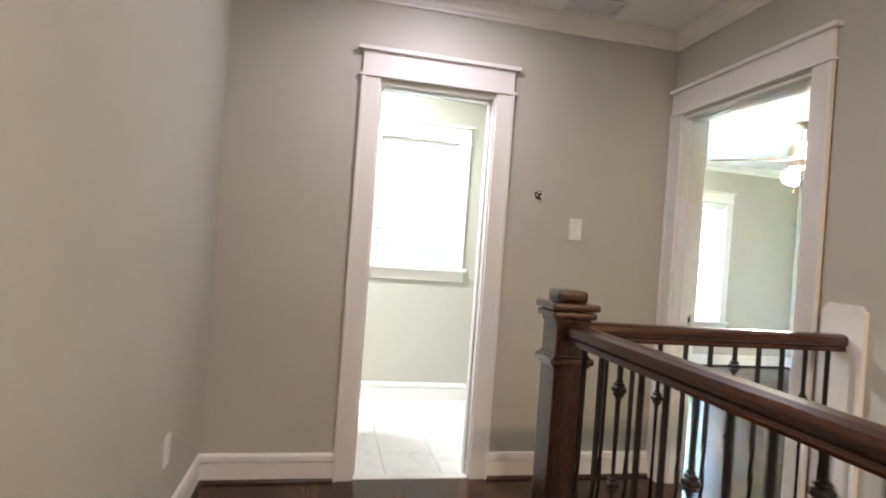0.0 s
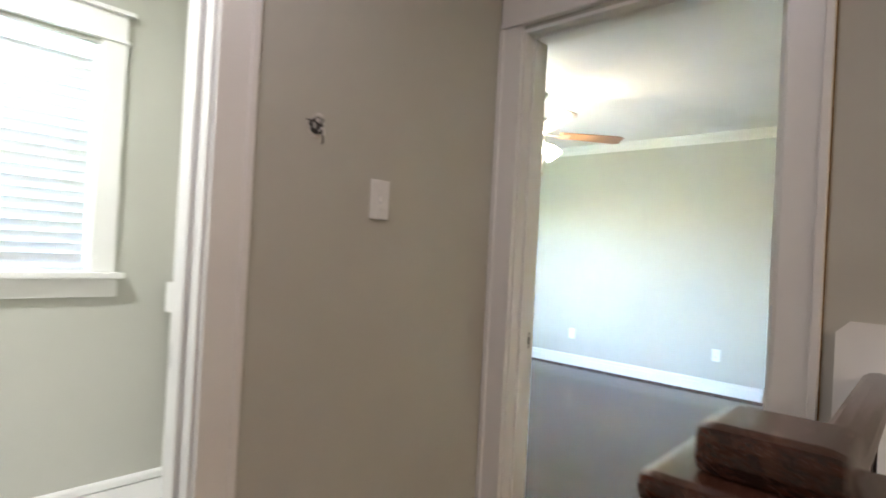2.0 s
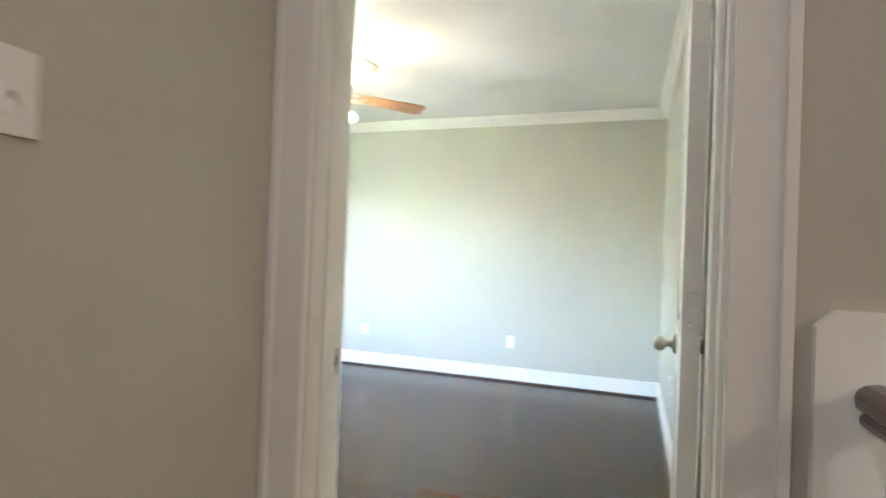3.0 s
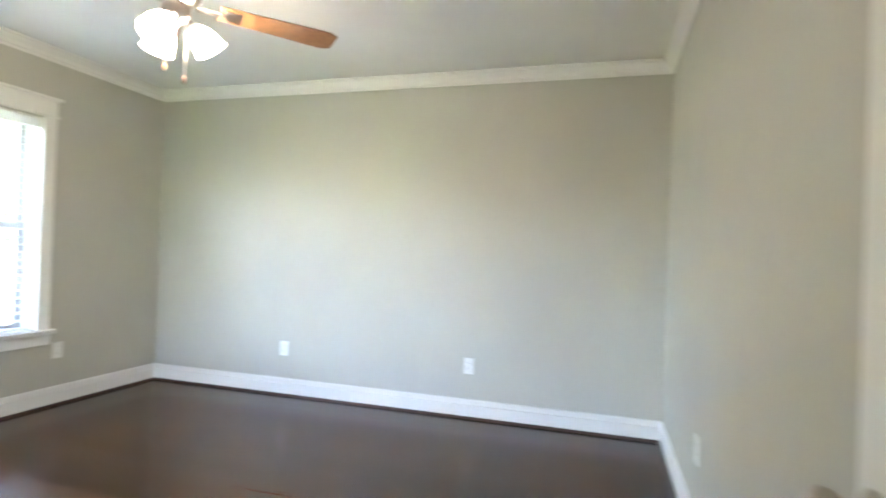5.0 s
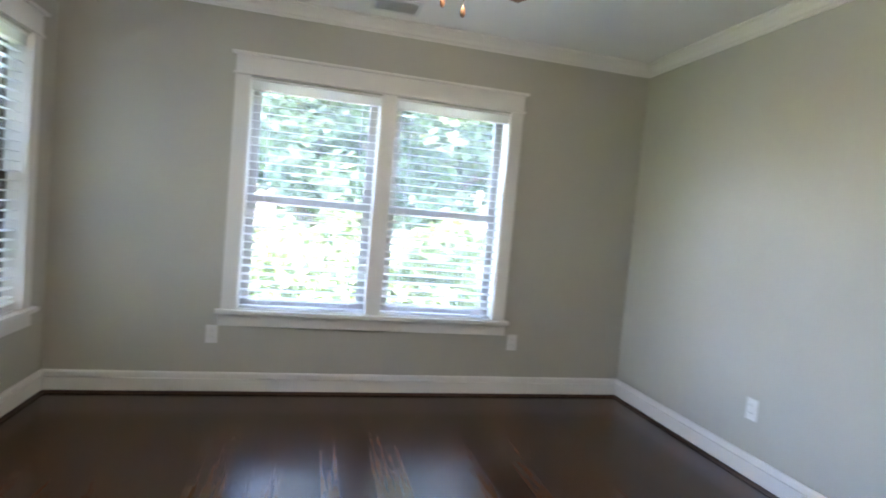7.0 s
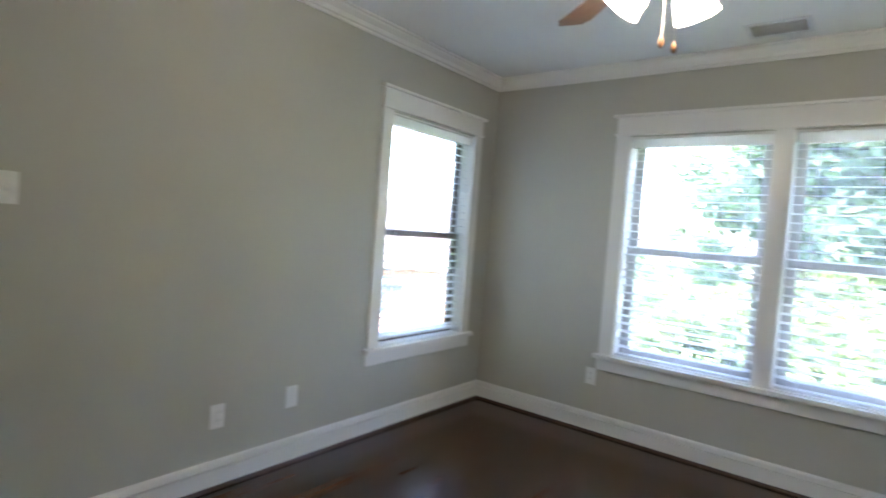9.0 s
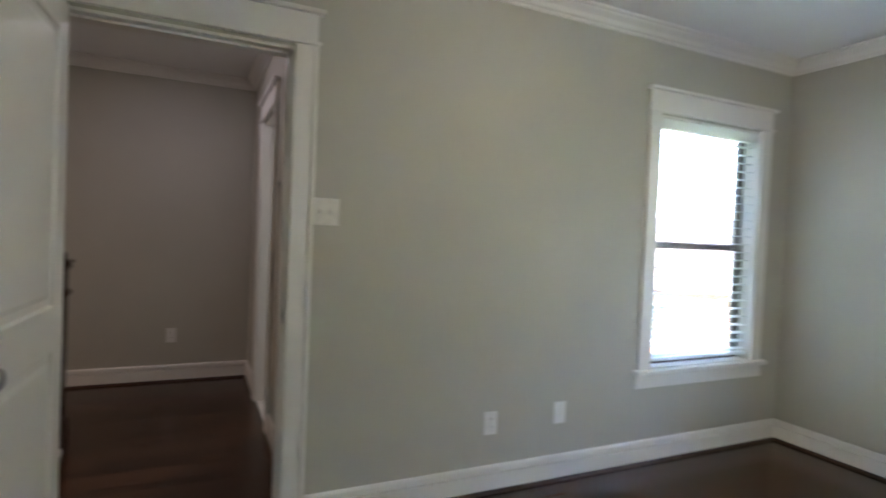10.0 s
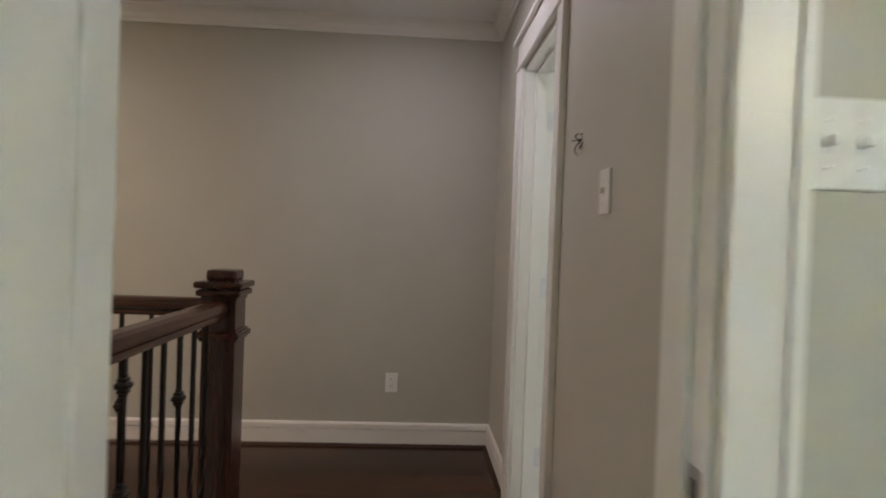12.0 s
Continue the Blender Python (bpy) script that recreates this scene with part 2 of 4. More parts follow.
def part(name, bm, mat, parent, label=""):
    ob = link_mesh(name, bm, mat)
    ob.parent = parent
    if label:
        ob["label"] = label
    return ob


def thing(name, label, category, group="", kind="", at=(0, 0, 0)):
    ob = new(name)
    ob.location = at
    ob.empty_display_size = 0.1
    return tagged(ob, label, category, group, kind)


def add_box(bm, x0, x1, y0, y1, z0, z1, bevel=0.0, m=None):
    r = bmesh.ops.create_cube(bm, size=1.0)
    vs = r["verts"]
    for v in vs:
        v.co = Vector((x0 + (v.co.x + 0.5) * (x1 - x0), y0 + (v.co.y + 0.5) * (y1 - y0), z0 + (v.co.z + 0.5) * (z1 - z0)))
    if bevel:
        es = list({e for v in vs for e in v.link_edges})
        r = bmesh.ops.bevel(bm, geom=es, offset=bevel, segments=2, affect="EDGES", profile=0.6)
        vs = list({v for f in r["faces"] for v in f.verts} | {v for v in vs if v.is_valid})
    if m is not None:
        for v in vs:
            v.co = m @ v.co
    return vs


def box(*a, bevel=0.0, m=None):
    bm = bmesh.new()
    add_box(bm, *a, bevel=bevel, m=m)
    return bm


def add_lathe(bm, prof, m=Matrix(), seg=24):
    """Turn (radius, height) pairs about z."""
    rings = []
    for r, z in prof:
        rings.append([bm.verts.new(m @ Vector((r * math.cos(2 * math.pi * k / seg), r * math.sin(2 * math.pi * k / seg), z))) for k in range(seg)])
    for a, b in zip(rings, rings[1:]):
        for k in range(seg):
            bm.faces.new((a[k], a[(k + 1) % seg], b[(k + 1) % seg], b[k])).smooth = True
    if prof[0][0] > 1e-5:
        bm.faces.new(rings[0][::-1])
    if prof[-1][0] > 1e-5:
        bm.faces.new(rings[-1])


def lathe(prof, m=Matrix(), seg=24):
    bm = bmesh.new()
    add_lathe(bm, prof, m, seg)
    return bm


def add_run(bm, p0, p1, inward, profile, in0=False, in1=False):
    """Sweep a profile of (out, z) from p0 to p1; out is measured along inward; in0 and in1 mitre an inner corner."""
    p0, p1, n = Vector((*p0, 0)), Vector((*p1, 0)), Vector((*inward, 0))
    d = (p1 - p0).normalized()
    a = [bm.verts.new(p0 + n * o + d * (o if in0 else 0) + Vector((0, 0, z))) for o, z in profile]
    b = [bm.verts.new(p1 + n * o - d * (o if in1 else 0) + Vector((0, 0, z))) for o, z in profile]
    k = len(profile)
    for i in range(k):
        bm.faces.new((a[i], a[(i + 1) % k], b[(i + 1) % k], b[i]))
    bm.faces.new(a)
    bm.faces.new(b[::-1])


def run(*a, **k):
    bm = bmesh.new()
    add_run(bm, *a, **k)
    return bm


def wall_bm(axis, a0, a1, b0, b1, z0, z1, holes=()):
    """A wall along an axis from a0 to a1, thick from b0 to b1, with holes (h0, h1, low, high) right through."""
    bm = bmesh.new()

    def put_box(u0, u1, w0, w1):
        if u1 - u0 > 1e-4 and w1 - w0 > 1e-4:
            if axis == "x":
                add_box(bm, u0, u1, b0, b1, w0, w1)
            else:
                add_box(bm, b0, b1, u0, u1, w0, w1)
    at = a0
    for h0, h1, low, high in sorted(holes):
        put_box(at, h0, z0, z1)
        put_box(h0, h1, z0, low)
        put_box(h0, h1, high, z1)
        at = h1
    put_box(at, a1, z0, z1)
    return bm


def wall(name, label, *a, mat=None):
    return tagged(link_mesh(name, wall_bm(*a), mat or WALL), label, "wall", kind="structure")


# ---- the plan ----
HW, HN, HE, HS = -0.27, 3.00, 2.15, -2.30         # hall: west, north, east, south faces
BW, BN, BE, BS = 2.29, 6.14, 6.178, 1.985         # bedroom faces
TN, TE, TW = 4.45, 1.60, -0.27                    # bathroom faces
DOOR_H = 2.04
BED_DOOR = (2.073, 2.906)
BATH_DOOR = (0.461, 1.088)
CLOSET = (2.43, 3.15)
SILL, HEAD = 0.555, 2.032
NWIN = ((3.367, 4.205), (4.295, 5.117))
WWIN = (4.965, 5.850)
TWIN = (0.61, 1.24)
WELL = (1.09, HE, -1.5, 1.78)                     # stair opening in the hall floor

wall("wall_hall_north", "greige painted hall wall with bathroom doorway", "x", HW - 0.14, HE, HN, HN + 0.14, -0.25, CEIL + 0.1, ((*BATH_DOOR, -0.03, DOOR_H),))
wall("wall_hall_west", "plain greige painted hall wall", "y", HS - 0.14, HN, HW - 0.14, HW, -2.9, CEIL + 0.1)
wall("wall_hall_south", "plain greige painted hall end wall", "x", HW, HE, HS - 0.14, HS, -2.9, CEIL + 0.1)
wall("wall_hall_bedroom", "greige painted wall between hall and bedroom", "y", HS - 0.14, BN + 0.18, HE, BW, -2.9, CEIL + 0.1,
     ((*BED_DOOR, -0.03, DOOR_H), (*WWIN, SILL, HEAD)))
wall("wall_bedroom_north", "greige painted bedroom window wall", "x", BW, BE + 0.16, BN, BN + 0.18, -0.25, CEIL + 0.1, [(*w, SILL, HEAD) for w in NWIN])
wall("wall_bedroom_east", "large plain greige painted bedroom wall", "y", BS - 0.14, BN, BE, BE + 0.16, -0.25, CEIL + 0.1)
wall("wall_bedroom_south", "greige painted bedroom wall with closet door", "x", BW, BE, BS - 0.14, BS, -0.25, CEIL + 0.1, ((*CLOSET, -0.03, DOOR_H),))
wall("wall_bath_north", "pale greige bathroom window wall", "x", TW - 0.14, TE + 0.1, TN, TN + 0.16, -0.25, CEIL + 0.1, ((*TWIN, 1.06, HEAD + 0.016),))
wall("wall_bath_east", "pale greige bathroom side wall", "y", HN + 0.14, TN, TE, TE + 0.1, -0.25, CEIL + 0.1)
wall("wall_bath_west", "pale greige bathroom side wall", "y", HN + 0.14, TN, TW - 0.14, TW, -0.25, CEIL + 0.1)
wall("wall_closet_back", "plain closet wall", "x", BW, 3.6, 1.2, 1.3, -0.25, CEIL + 0.1)
wall("wall_closet_side", "plain closet wall", "y", 1.3, BS - 0.14, 3.5, 3.6, -0.25, CEIL + 0.1)

for nm, x0, x1, y0, y1 in (("ceiling_hall", HW, HE, HS, HN), ("ceiling_bedroom", BW, BE, BS, BN), ("ceiling_bath", TW, TE, HN + 0.14, TN), ("ceiling_closet", BW, 3.5, 1.3, BS - 0.14)):
    tagged(link_mesh(nm, box(x0, x1, y0, y1, CEIL, CEIL + 0.09), CEILING), "flat white painted ceiling", "ceiling", kind="structure")
tagged(link_mesh("roof_slab", box(HW - 0.5, BE + 0.5, HS - 0.5, TN + 0.5, CEIL + 0.11, CEIL + 0.25), SHINGLE), "dark shingle roof over the rooms", "roof", kind="structure")
tagged(link_mesh("roof_slab_bedroom", box(BW - 0.5, BE + 0.5, TN + 0.51, BN + 0.5, CEIL + 0.11, CEIL + 0.25), SHINGLE), "dark shingle roof over the bedroom", "roof", kind="structure")

# subfloors; planks and tiles lie on them as pieces
bm = bmesh.new()
add_box(bm, HW, WELL[0], HS, HN, -0.25, -0.0016)
add_box(bm, WELL[0], HE, WELL[3], HN, -0.25, -0.0016)
add_box(bm, WELL[0], HE, HS, WELL[2], -0.25, -0.0016)
add_box(bm, HE, BW, BED_DOOR[0], BED_DOOR[1], -0.25 + 0.002, -0.0016)
floor_hall = tagged(link_mesh("floor_hall", bm, SHOE), "dark stained oak plank floor of the hall", "floor", kind="structure")
floor_bedroom = tagged(link_mesh("floor_bedroom", box(BW, BE, 1.3, BN, -0.25, -0.0016), SHOE), "dark stained oak plank floor of the bedroom", "floor", kind="structure")
floor_bath = tagged(link_mesh("floor_bath", box(TW, TE, HN, TN, -0.25, -0.010), GROUT), "white marble tile floor of the bathroom", "floor", kind="structure")
tagged(link_mesh("floor_below", box(HW, HE, HS, HN, -2.9, -2.75), SUBFLOOR), "plain floor below the stairwell", "floor", kind="structure")
tagged(link_mesh("wall_stairwell", wall_bm("y", HS, WELL[3] + 0.02, WELL[0] - 0.1, WELL[0] - 0.002, -2.75, -0.25), WALL), "plain stairwell wall below the landing", "wall", kind="structure")
tagged(link_mesh("wall_stairwell_end", wall_bm("x", WELL[0] - 0.002, HE, WELL[3] + 0.002, WELL[3] + 0.1, -2.75, -0.25), WALL), "plain stairwell end wall", "wall", kind="structure")

# ---- trim: baseboards, crown ----
CROWN = ((0, CEIL - 0.085), (0.012, CEIL - 0.085), (0.016, CEIL - 0.072), (0.026, CEIL - 0.066), (0.034, CEIL - 0.045),
         (0.056, CEIL - 0.024), (0.060, CEIL - 0.014), (0.074, CEIL - 0.010), (0.074, CEIL + 0.001), (0, CEIL + 0.001))
BASE = ((0, 0.0), (0.016, 0.0), (0.016, 0.0962), (0.003, 0.0968), (0.003, 0.1032), (0.016, 0.1038), (0.015, 0.129), (0.009, 0.139), (0, 0.140))
QUARTER = ((0.0155, 0.0), (0.030, 0.0), (0.029, 0.008), (0.026, 0.013), (0.021, 0.017), (0.0155, 0.018))
SIDES = {"n": (0, -1), "s": (0, 1), "e": (-1, 0), "w": (1, 0)}


def crown(p0, p1, side, in0=True, in1=True):
    tagged(link_mesh("trim_crown", run(p0, p1, SIDES[side], CROWN, in0=in0, in1=in1), TRIM), "white painted crown moulding under the ceiling", "moulding", kind="structure")


def baseboard(p0, p1, side, in0=True, in1=True, shoe=True):
    ob = tagged(link_mesh("baseboard", run(p0, p1, SIDES[side], BASE, in0=in0, in1=in1), TRIM), "white painted baseboard with a bead line" + (" and dark shoe moulding" if shoe else ""), "baseboard", kind="structure")
    if shoe:
        part("shoe_moulding", run(p0, p1, SIDES[side], QUARTER, in0=in0, in1=in1), SHOE, ob, "dark stained quarter-round shoe")


for x0, x1, y0, y1 in ((HW, HE, HS, HN), (BW, BE, BS, BN)):
    crown((x0, y1), (x1, y1), "n")
    crown((x0, y0), (x1, y0), "s")
    crown((x0, y0), (x0, y1), "w")
    crown((x1, y0), (x1, y1), "e")
CAS = 0.088
baseboard((HW, HN), (BATH_DOOR[0] - CAS, HN), "n", True, False)
baseboard((BATH_DOOR[1] + CAS, HN), (HE - 0.021, HN), "n", False, False)
baseboard((HW, HS), (HW, HN), "w")
baseboard((HW, HS), (HE, HS), "s")
baseboard((BW, BED_DOOR[1] + CAS), (BW, BN), "w", False, True)
baseboard((BW, BN), (BE, BN), "n")
baseboard((BE, BS), (BE, BN), "e")
baseboard((CLOSET[1] + CAS, BS), (BE, BS), "s", False, True)
baseboard((TW, TN), (TE, TN), "n", True, True, False)
baseboard((TE, HN + 0.14), (TE, TN), "e", True, True, False)
baseboard((TW, HN + 0.14), (TW, TN), "w", True, True, False)

# ---- door casings and doors ----


def to_wall(side, at):
    """Local x along the wall, local y into the room, z up -> the world."""
    if side == "n":
        return Matrix(((1, 0, 0, 0), (0, -1, 0, at), (0, 0, 1, 0), (0, 0, 0, 1)))
    if side == "s":
        return Matrix(((1, 0, 0, 0), (0, 1, 0, at), (0, 0, 1, 0), (0, 0, 0, 1)))
    if side == "e":
        return Matrix(((0, -1, 0, at), (1, 0, 0, 0), (0, 0, 1, 0), (0, 0, 0, 1)))
    return Matrix(((0, 1, 0, at), (1, 0, 0, 0), (0, 0, 1, 0), (0, 0, 0, 1)))


def casing(parent, side, at, a0, a1, low, high, sides=(True, True), room=(9.0, 9.0)):
    """Craftsman trim round an opening a0..a1: two boards, a header with fillet and cap."""
    m = to_wall(side, at)
    lo, hi = a0, a1
    l_out = lo - CAS if sides[0] else lo - 0.02
    r_out = hi + CAS if sides[1] else hi + 0.02
    if sides[0]:
        part("casing_board", box(lo - CAS, lo + 0.004, 0, 0.018, low, high + 0.012, bevel=0.002, m=m), TRIM, parent)
    if sides[1]:
        part("casing_board", box(hi - 0.004, hi + CAS, 0, 0.018, low, high + 0.012, bevel=0.002, m=m), TRIM, parent)
    if sides[0]:
        part("back_band", box(lo - CAS - 0.004, lo - CAS + 0.016, 0, 0.025, low, high + 0.012, bevel=0.003, m=m), TRIM, parent)
    if sides[1]:
        part("back_band", box(hi + CAS - 0.016, hi + CAS + 0.004, 0, 0.025, low, high + 0.012, bevel=0.003, m=m), TRIM, parent)
    e0, e1 = min(0.014, room[0]), min(0.014, room[1])
    c0, c1 = min(0.026, room[0]), min(0.026, room[1])
    part("header_fillet", box(l_out - e0, r_out + e1, 0, 0.028, high + 0.012, high + 0.028, bevel=0.003, m=m), TRIM, parent)
    part("header_board", box(l_out, r_out, 0, 0.020, high + 0.028, high + 0.140, bevel=0.002, m=m), TRIM, parent)
    part("header_cap", box(l_out - c0, r_out + c1, 0, 0.040, high + 0.140, high + 0.160, bevel=0.003, m=m), TRIM, parent)


def jamb(parent, axis, a0, a1, b0, b1, high, stop):
    """Lining boards inside a doorway, and the stop strips against which the door closes."""
    t = 0.012
    for u0, u1, w0, w1 in ((a0, a0 + t, 0, high), (a1 - t, a1, 0, high), (a0 + t, a1 - t, high - t, high)):
        part("jamb", box(u0, u1, b0, b1, w0, w1) if axis == "x" else box(b0, b1, u0, u1, w0, w1), TRIM, parent)
    s0, s1 = stop
    for u0, u1, w0, w1 in ((a0 + t, a0 + t + 0.011, 0, high - t), (a1 - t - 0.011, a1 - t, 0, high - t), (a0 + t + 0.011, a1 - t - 0.011, high - t - 0.011, high - t)):
        part("door_stop", box(u0, u1, s0, s1, w0, w1, bevel=0.002) if axis == "x" else box(s0, s1, u0, u1, w0, w1, bevel=0.002), TRIM, parent)


def door_leaf_bm(w, h, t, panels):
    """A leaf from the hinge (x=0) to x=w, y 0..t, with sunk panels (x0, x1, z0, z1) with sloped edges on both faces."""
    bm = bmesh.new()
    xs = sorted({0, w, *[p[0] for p in panels], *[p[1] for p in panels]})
    zs = sorted({0, h, *[p[2] for p in panels], *[p[3] for p in panels]})
    for y, flip in ((0, 1), (t, -1)):
        for i in range(len(xs) - 1):
            for j in range(len(zs) - 1):
                cell = (xs[i], xs[i + 1], zs[j], zs[j + 1])
                if cell in panels:
                    x0, x1, z0, z1 = cell
                    steps = ((0, 0), (0.008, 0.009), (0.030, 0.009), (0.048, 0.003))
                    prev = None
                    for ins, dep in steps:
                        yy = y + dep * flip
                        q = [bm.verts.new(c) for c in ((x0 + ins, yy, z0 + ins), (x1 - ins, yy, z0 + ins), (x1 - ins, yy, z1 - ins), (x0 + ins, yy, z1 - ins))]
                        if prev:
                            for k in range(4):
                                bm.faces.new((prev[k], prev[(k + 1) % 4], q[(k + 1) % 4], q[k]))
                        prev = q
                    bm.faces.new(prev)
                else:
                    bm.faces.new([bm.verts.new(c) for c in ((xs[i], y, zs[j]), (xs[i + 1], y, zs[j]), (xs[i + 1], y, zs[j + 1]), (xs[i], y, zs[j + 1]))])
    for c in (((0, 0, 0), (0, t, 0), (0, t, h), (0, 0, h)), ((w, 0, 0), (w, t, 0), (w, t, h), (w, 0, h)),
              ((0, 0, 0), (w, 0, 0), (w, t, 0), (0, t, 0)), ((0, 0, h), (w, 0, h), (w, t, h), (0, t, h))):
        bm.faces.new([bm.verts.new(k) for k in c])
    bmesh.ops.remove_doubles(bm, verts=bm.verts, dist=0.0002)
    return bm


KNOB = ((0.0325, 0.0), (0.0325, 0.004), (0.029, 0.009), (0.020, 0.012), (0.012, 0.016), (0.011, 0.026), (0.016, 0.032),
        (0.024, 0.038), (0.0275, 0.047), (0.0268, 0.056), (0.021, 0.064), (0.010, 0.068), (0.0001, 0.069))


def door_leaf(parent, m, w, h=2.015, t=0.035, hinges=True):
    """A two-panel leaf with knobs and latch; m puts its hinge edge in the world."""
    st = 0.105
    panels = ((st, w - st, 0.22, 0.83), (st, w - st, 0.98, h - st))
    ob = part("door_leaf", door_leaf_bm(w, h, t, panels), DOOR, parent)
    ob.matrix_basis = m
    kz = 0.900
    k1 = part("knob", lathe(KNOB, pose(w - 0.062, 0, kz, 90, 0, 0)), NICKEL, ob, "satin nickel round knob")
    k2 = part("knob", lathe(KNOB, pose(w - 0.062, t, kz, -90, 0, 0)), NICKEL, ob, "satin nickel round knob")
    part("latch_plate", box(w - 0.001, w + 0.0015, 0.005, 0.030, kz - 0.029, kz + 0.029, bevel=0.0004), CHROMEY, ob, "steel latch plate")
    part("latch_bolt", box(w + 0.0015, w + 0.010, 0.012, 0.023, kz - 0.010, kz + 0.010, bevel=0.002), CHROMEY, ob)
    return ob


def hinge(parent, m, z):
    """A butt hinge about a z pin at local 0: a leaf each way and a knuckle."""
    bm = bmesh.new()
    add_box(bm, 0.002, 0.034, -0.0015, 0.0015, z - 0.044, z + 0.044, bevel=0.0006, m=m)
    for dz in (-0.030, 0.0, 0.030):
        add_lathe(bm, ((0.0035, 0.0), (0.0035, 0.0022), (0.002, 0.0028), (0.0001, 0.0028)), m @ pose(0.018 + 0.006 * (1 if dz else -1), 0.0012, z + dz, -90, 0, 0), 8)
    add_lathe(bm, ((0.0045, z - 0.046), (0.0055, z - 0.044), (0.0055, z + 0.044), (0.0045, z + 0.046)), m, 10)
    return part("hinge", bm, VENT, parent, "painted steel butt hinge")


# bedroom doorway
d1 = thing("door_1", "white two-panel bedroom door standing open against the wall", "door", kind="structure")
casing(d1, "e", HE, *BED_DOOR, 0, DOOR_H, room=(9, 0.0))
casing(d1, "w", BW, *BED_DOOR, 0, DOOR_H, room=(0.0, 9))
jamb(d1, "y", *BED_DOOR, HE, BW, DOOR_H, (HE + 0.045, HE + 0.097))
door_leaf(d1, pose(BW + 0.034, 2.096, 0.012, 0, 0, -3.4), 0.802)
for hz in (0.24, 1.08, 1.80):
    hinge(d1, pose(BW + 0.032, 2.093, 0, 0, 0, 90), hz)
part("strike_plate", box(HE + 0.099, HE + 0.128, BED_DOOR[1] - 0.0135, BED_DOOR[1] - 0.0115, 0.912 - 0.03, 0.912 + 0.03, bevel=0.0005), CHROMEY, d1, "steel strike plate")
part("strike_hole", box(HE + 0.106, HE + 0.119, BED_DOOR[1] - 0.0140, BED_DOOR[1] - 0.0120, 0.912 - 0.013, 0.912 + 0.013), SLOT, d1)

part("caulk_line", box(HE - 0.004, HE, BED_DOOR[0] - CAS - 0.0075, BED_DOOR[0] - CAS - 0.004, 0.0, DOOR_H + 0.012), CAULK, d1, "yellowed cracked caulk line")

# bathroom doorway, door swung open inside
d2 = thing("door_2", "white bathroom door swung open inwards", "door", kind="structure")
casing(d2, "n", HN, *BATH_DOOR, 0, DOOR_H)
jamb(d2, "x", *BATH_DOOR, HN, HN + 0.14, DOOR_H, (HN + 0.05, HN + 0.10))
door_leaf(d2, pose(BATH_DOOR[0] + 0.010, HN + 0.150, 0.012, 0, 0, 93.0), 0.63)
for hz in (0.24, 1.03, 1.80):
    hinge(d2, pose(BATH_DOOR[0] + 0.0135, HN + 0.141, 0, 0, 0, -90), hz)
part("strike_plate", box(BATH_DOOR[1] - 0.0135, BATH_DOOR[1] - 0.0115, HN + 0.103, HN + 0.132, 0.91, 0.97, bevel=0.0005), CHROMEY, d2)
part("threshold", box(BATH_DOOR[0], BATH_DOOR[1], HN, HN + 0.05, -0.009, 0.004, bevel=0.002), MARBLE, d2, "white marble threshold")

# closet door, shut
d3 = thing("door_3", "white two-panel closet door, shut", "door", kind="structure")
casing(d3, "s", BS, *CLOSET, 0, DOOR_H)
jamb(d3, "x", *CLOSET, BS - 0.14, BS, DOOR_H, (BS - 0.10, BS - 0.05))
door_leaf(d3, pose(CLOSET[1] - 0.014, BS - 0.002, 0.012, 0, 0, 180), CLOSET[1] - CLOSET[0] - 0.028)
for hz in (0.24, 1.08, 1.80):
    hinge(d3, pose(CLOSET[1] - 0.0125, BS + 0.004, 0, 0, 0, 180), hz)

# ---- windows and blinds ----


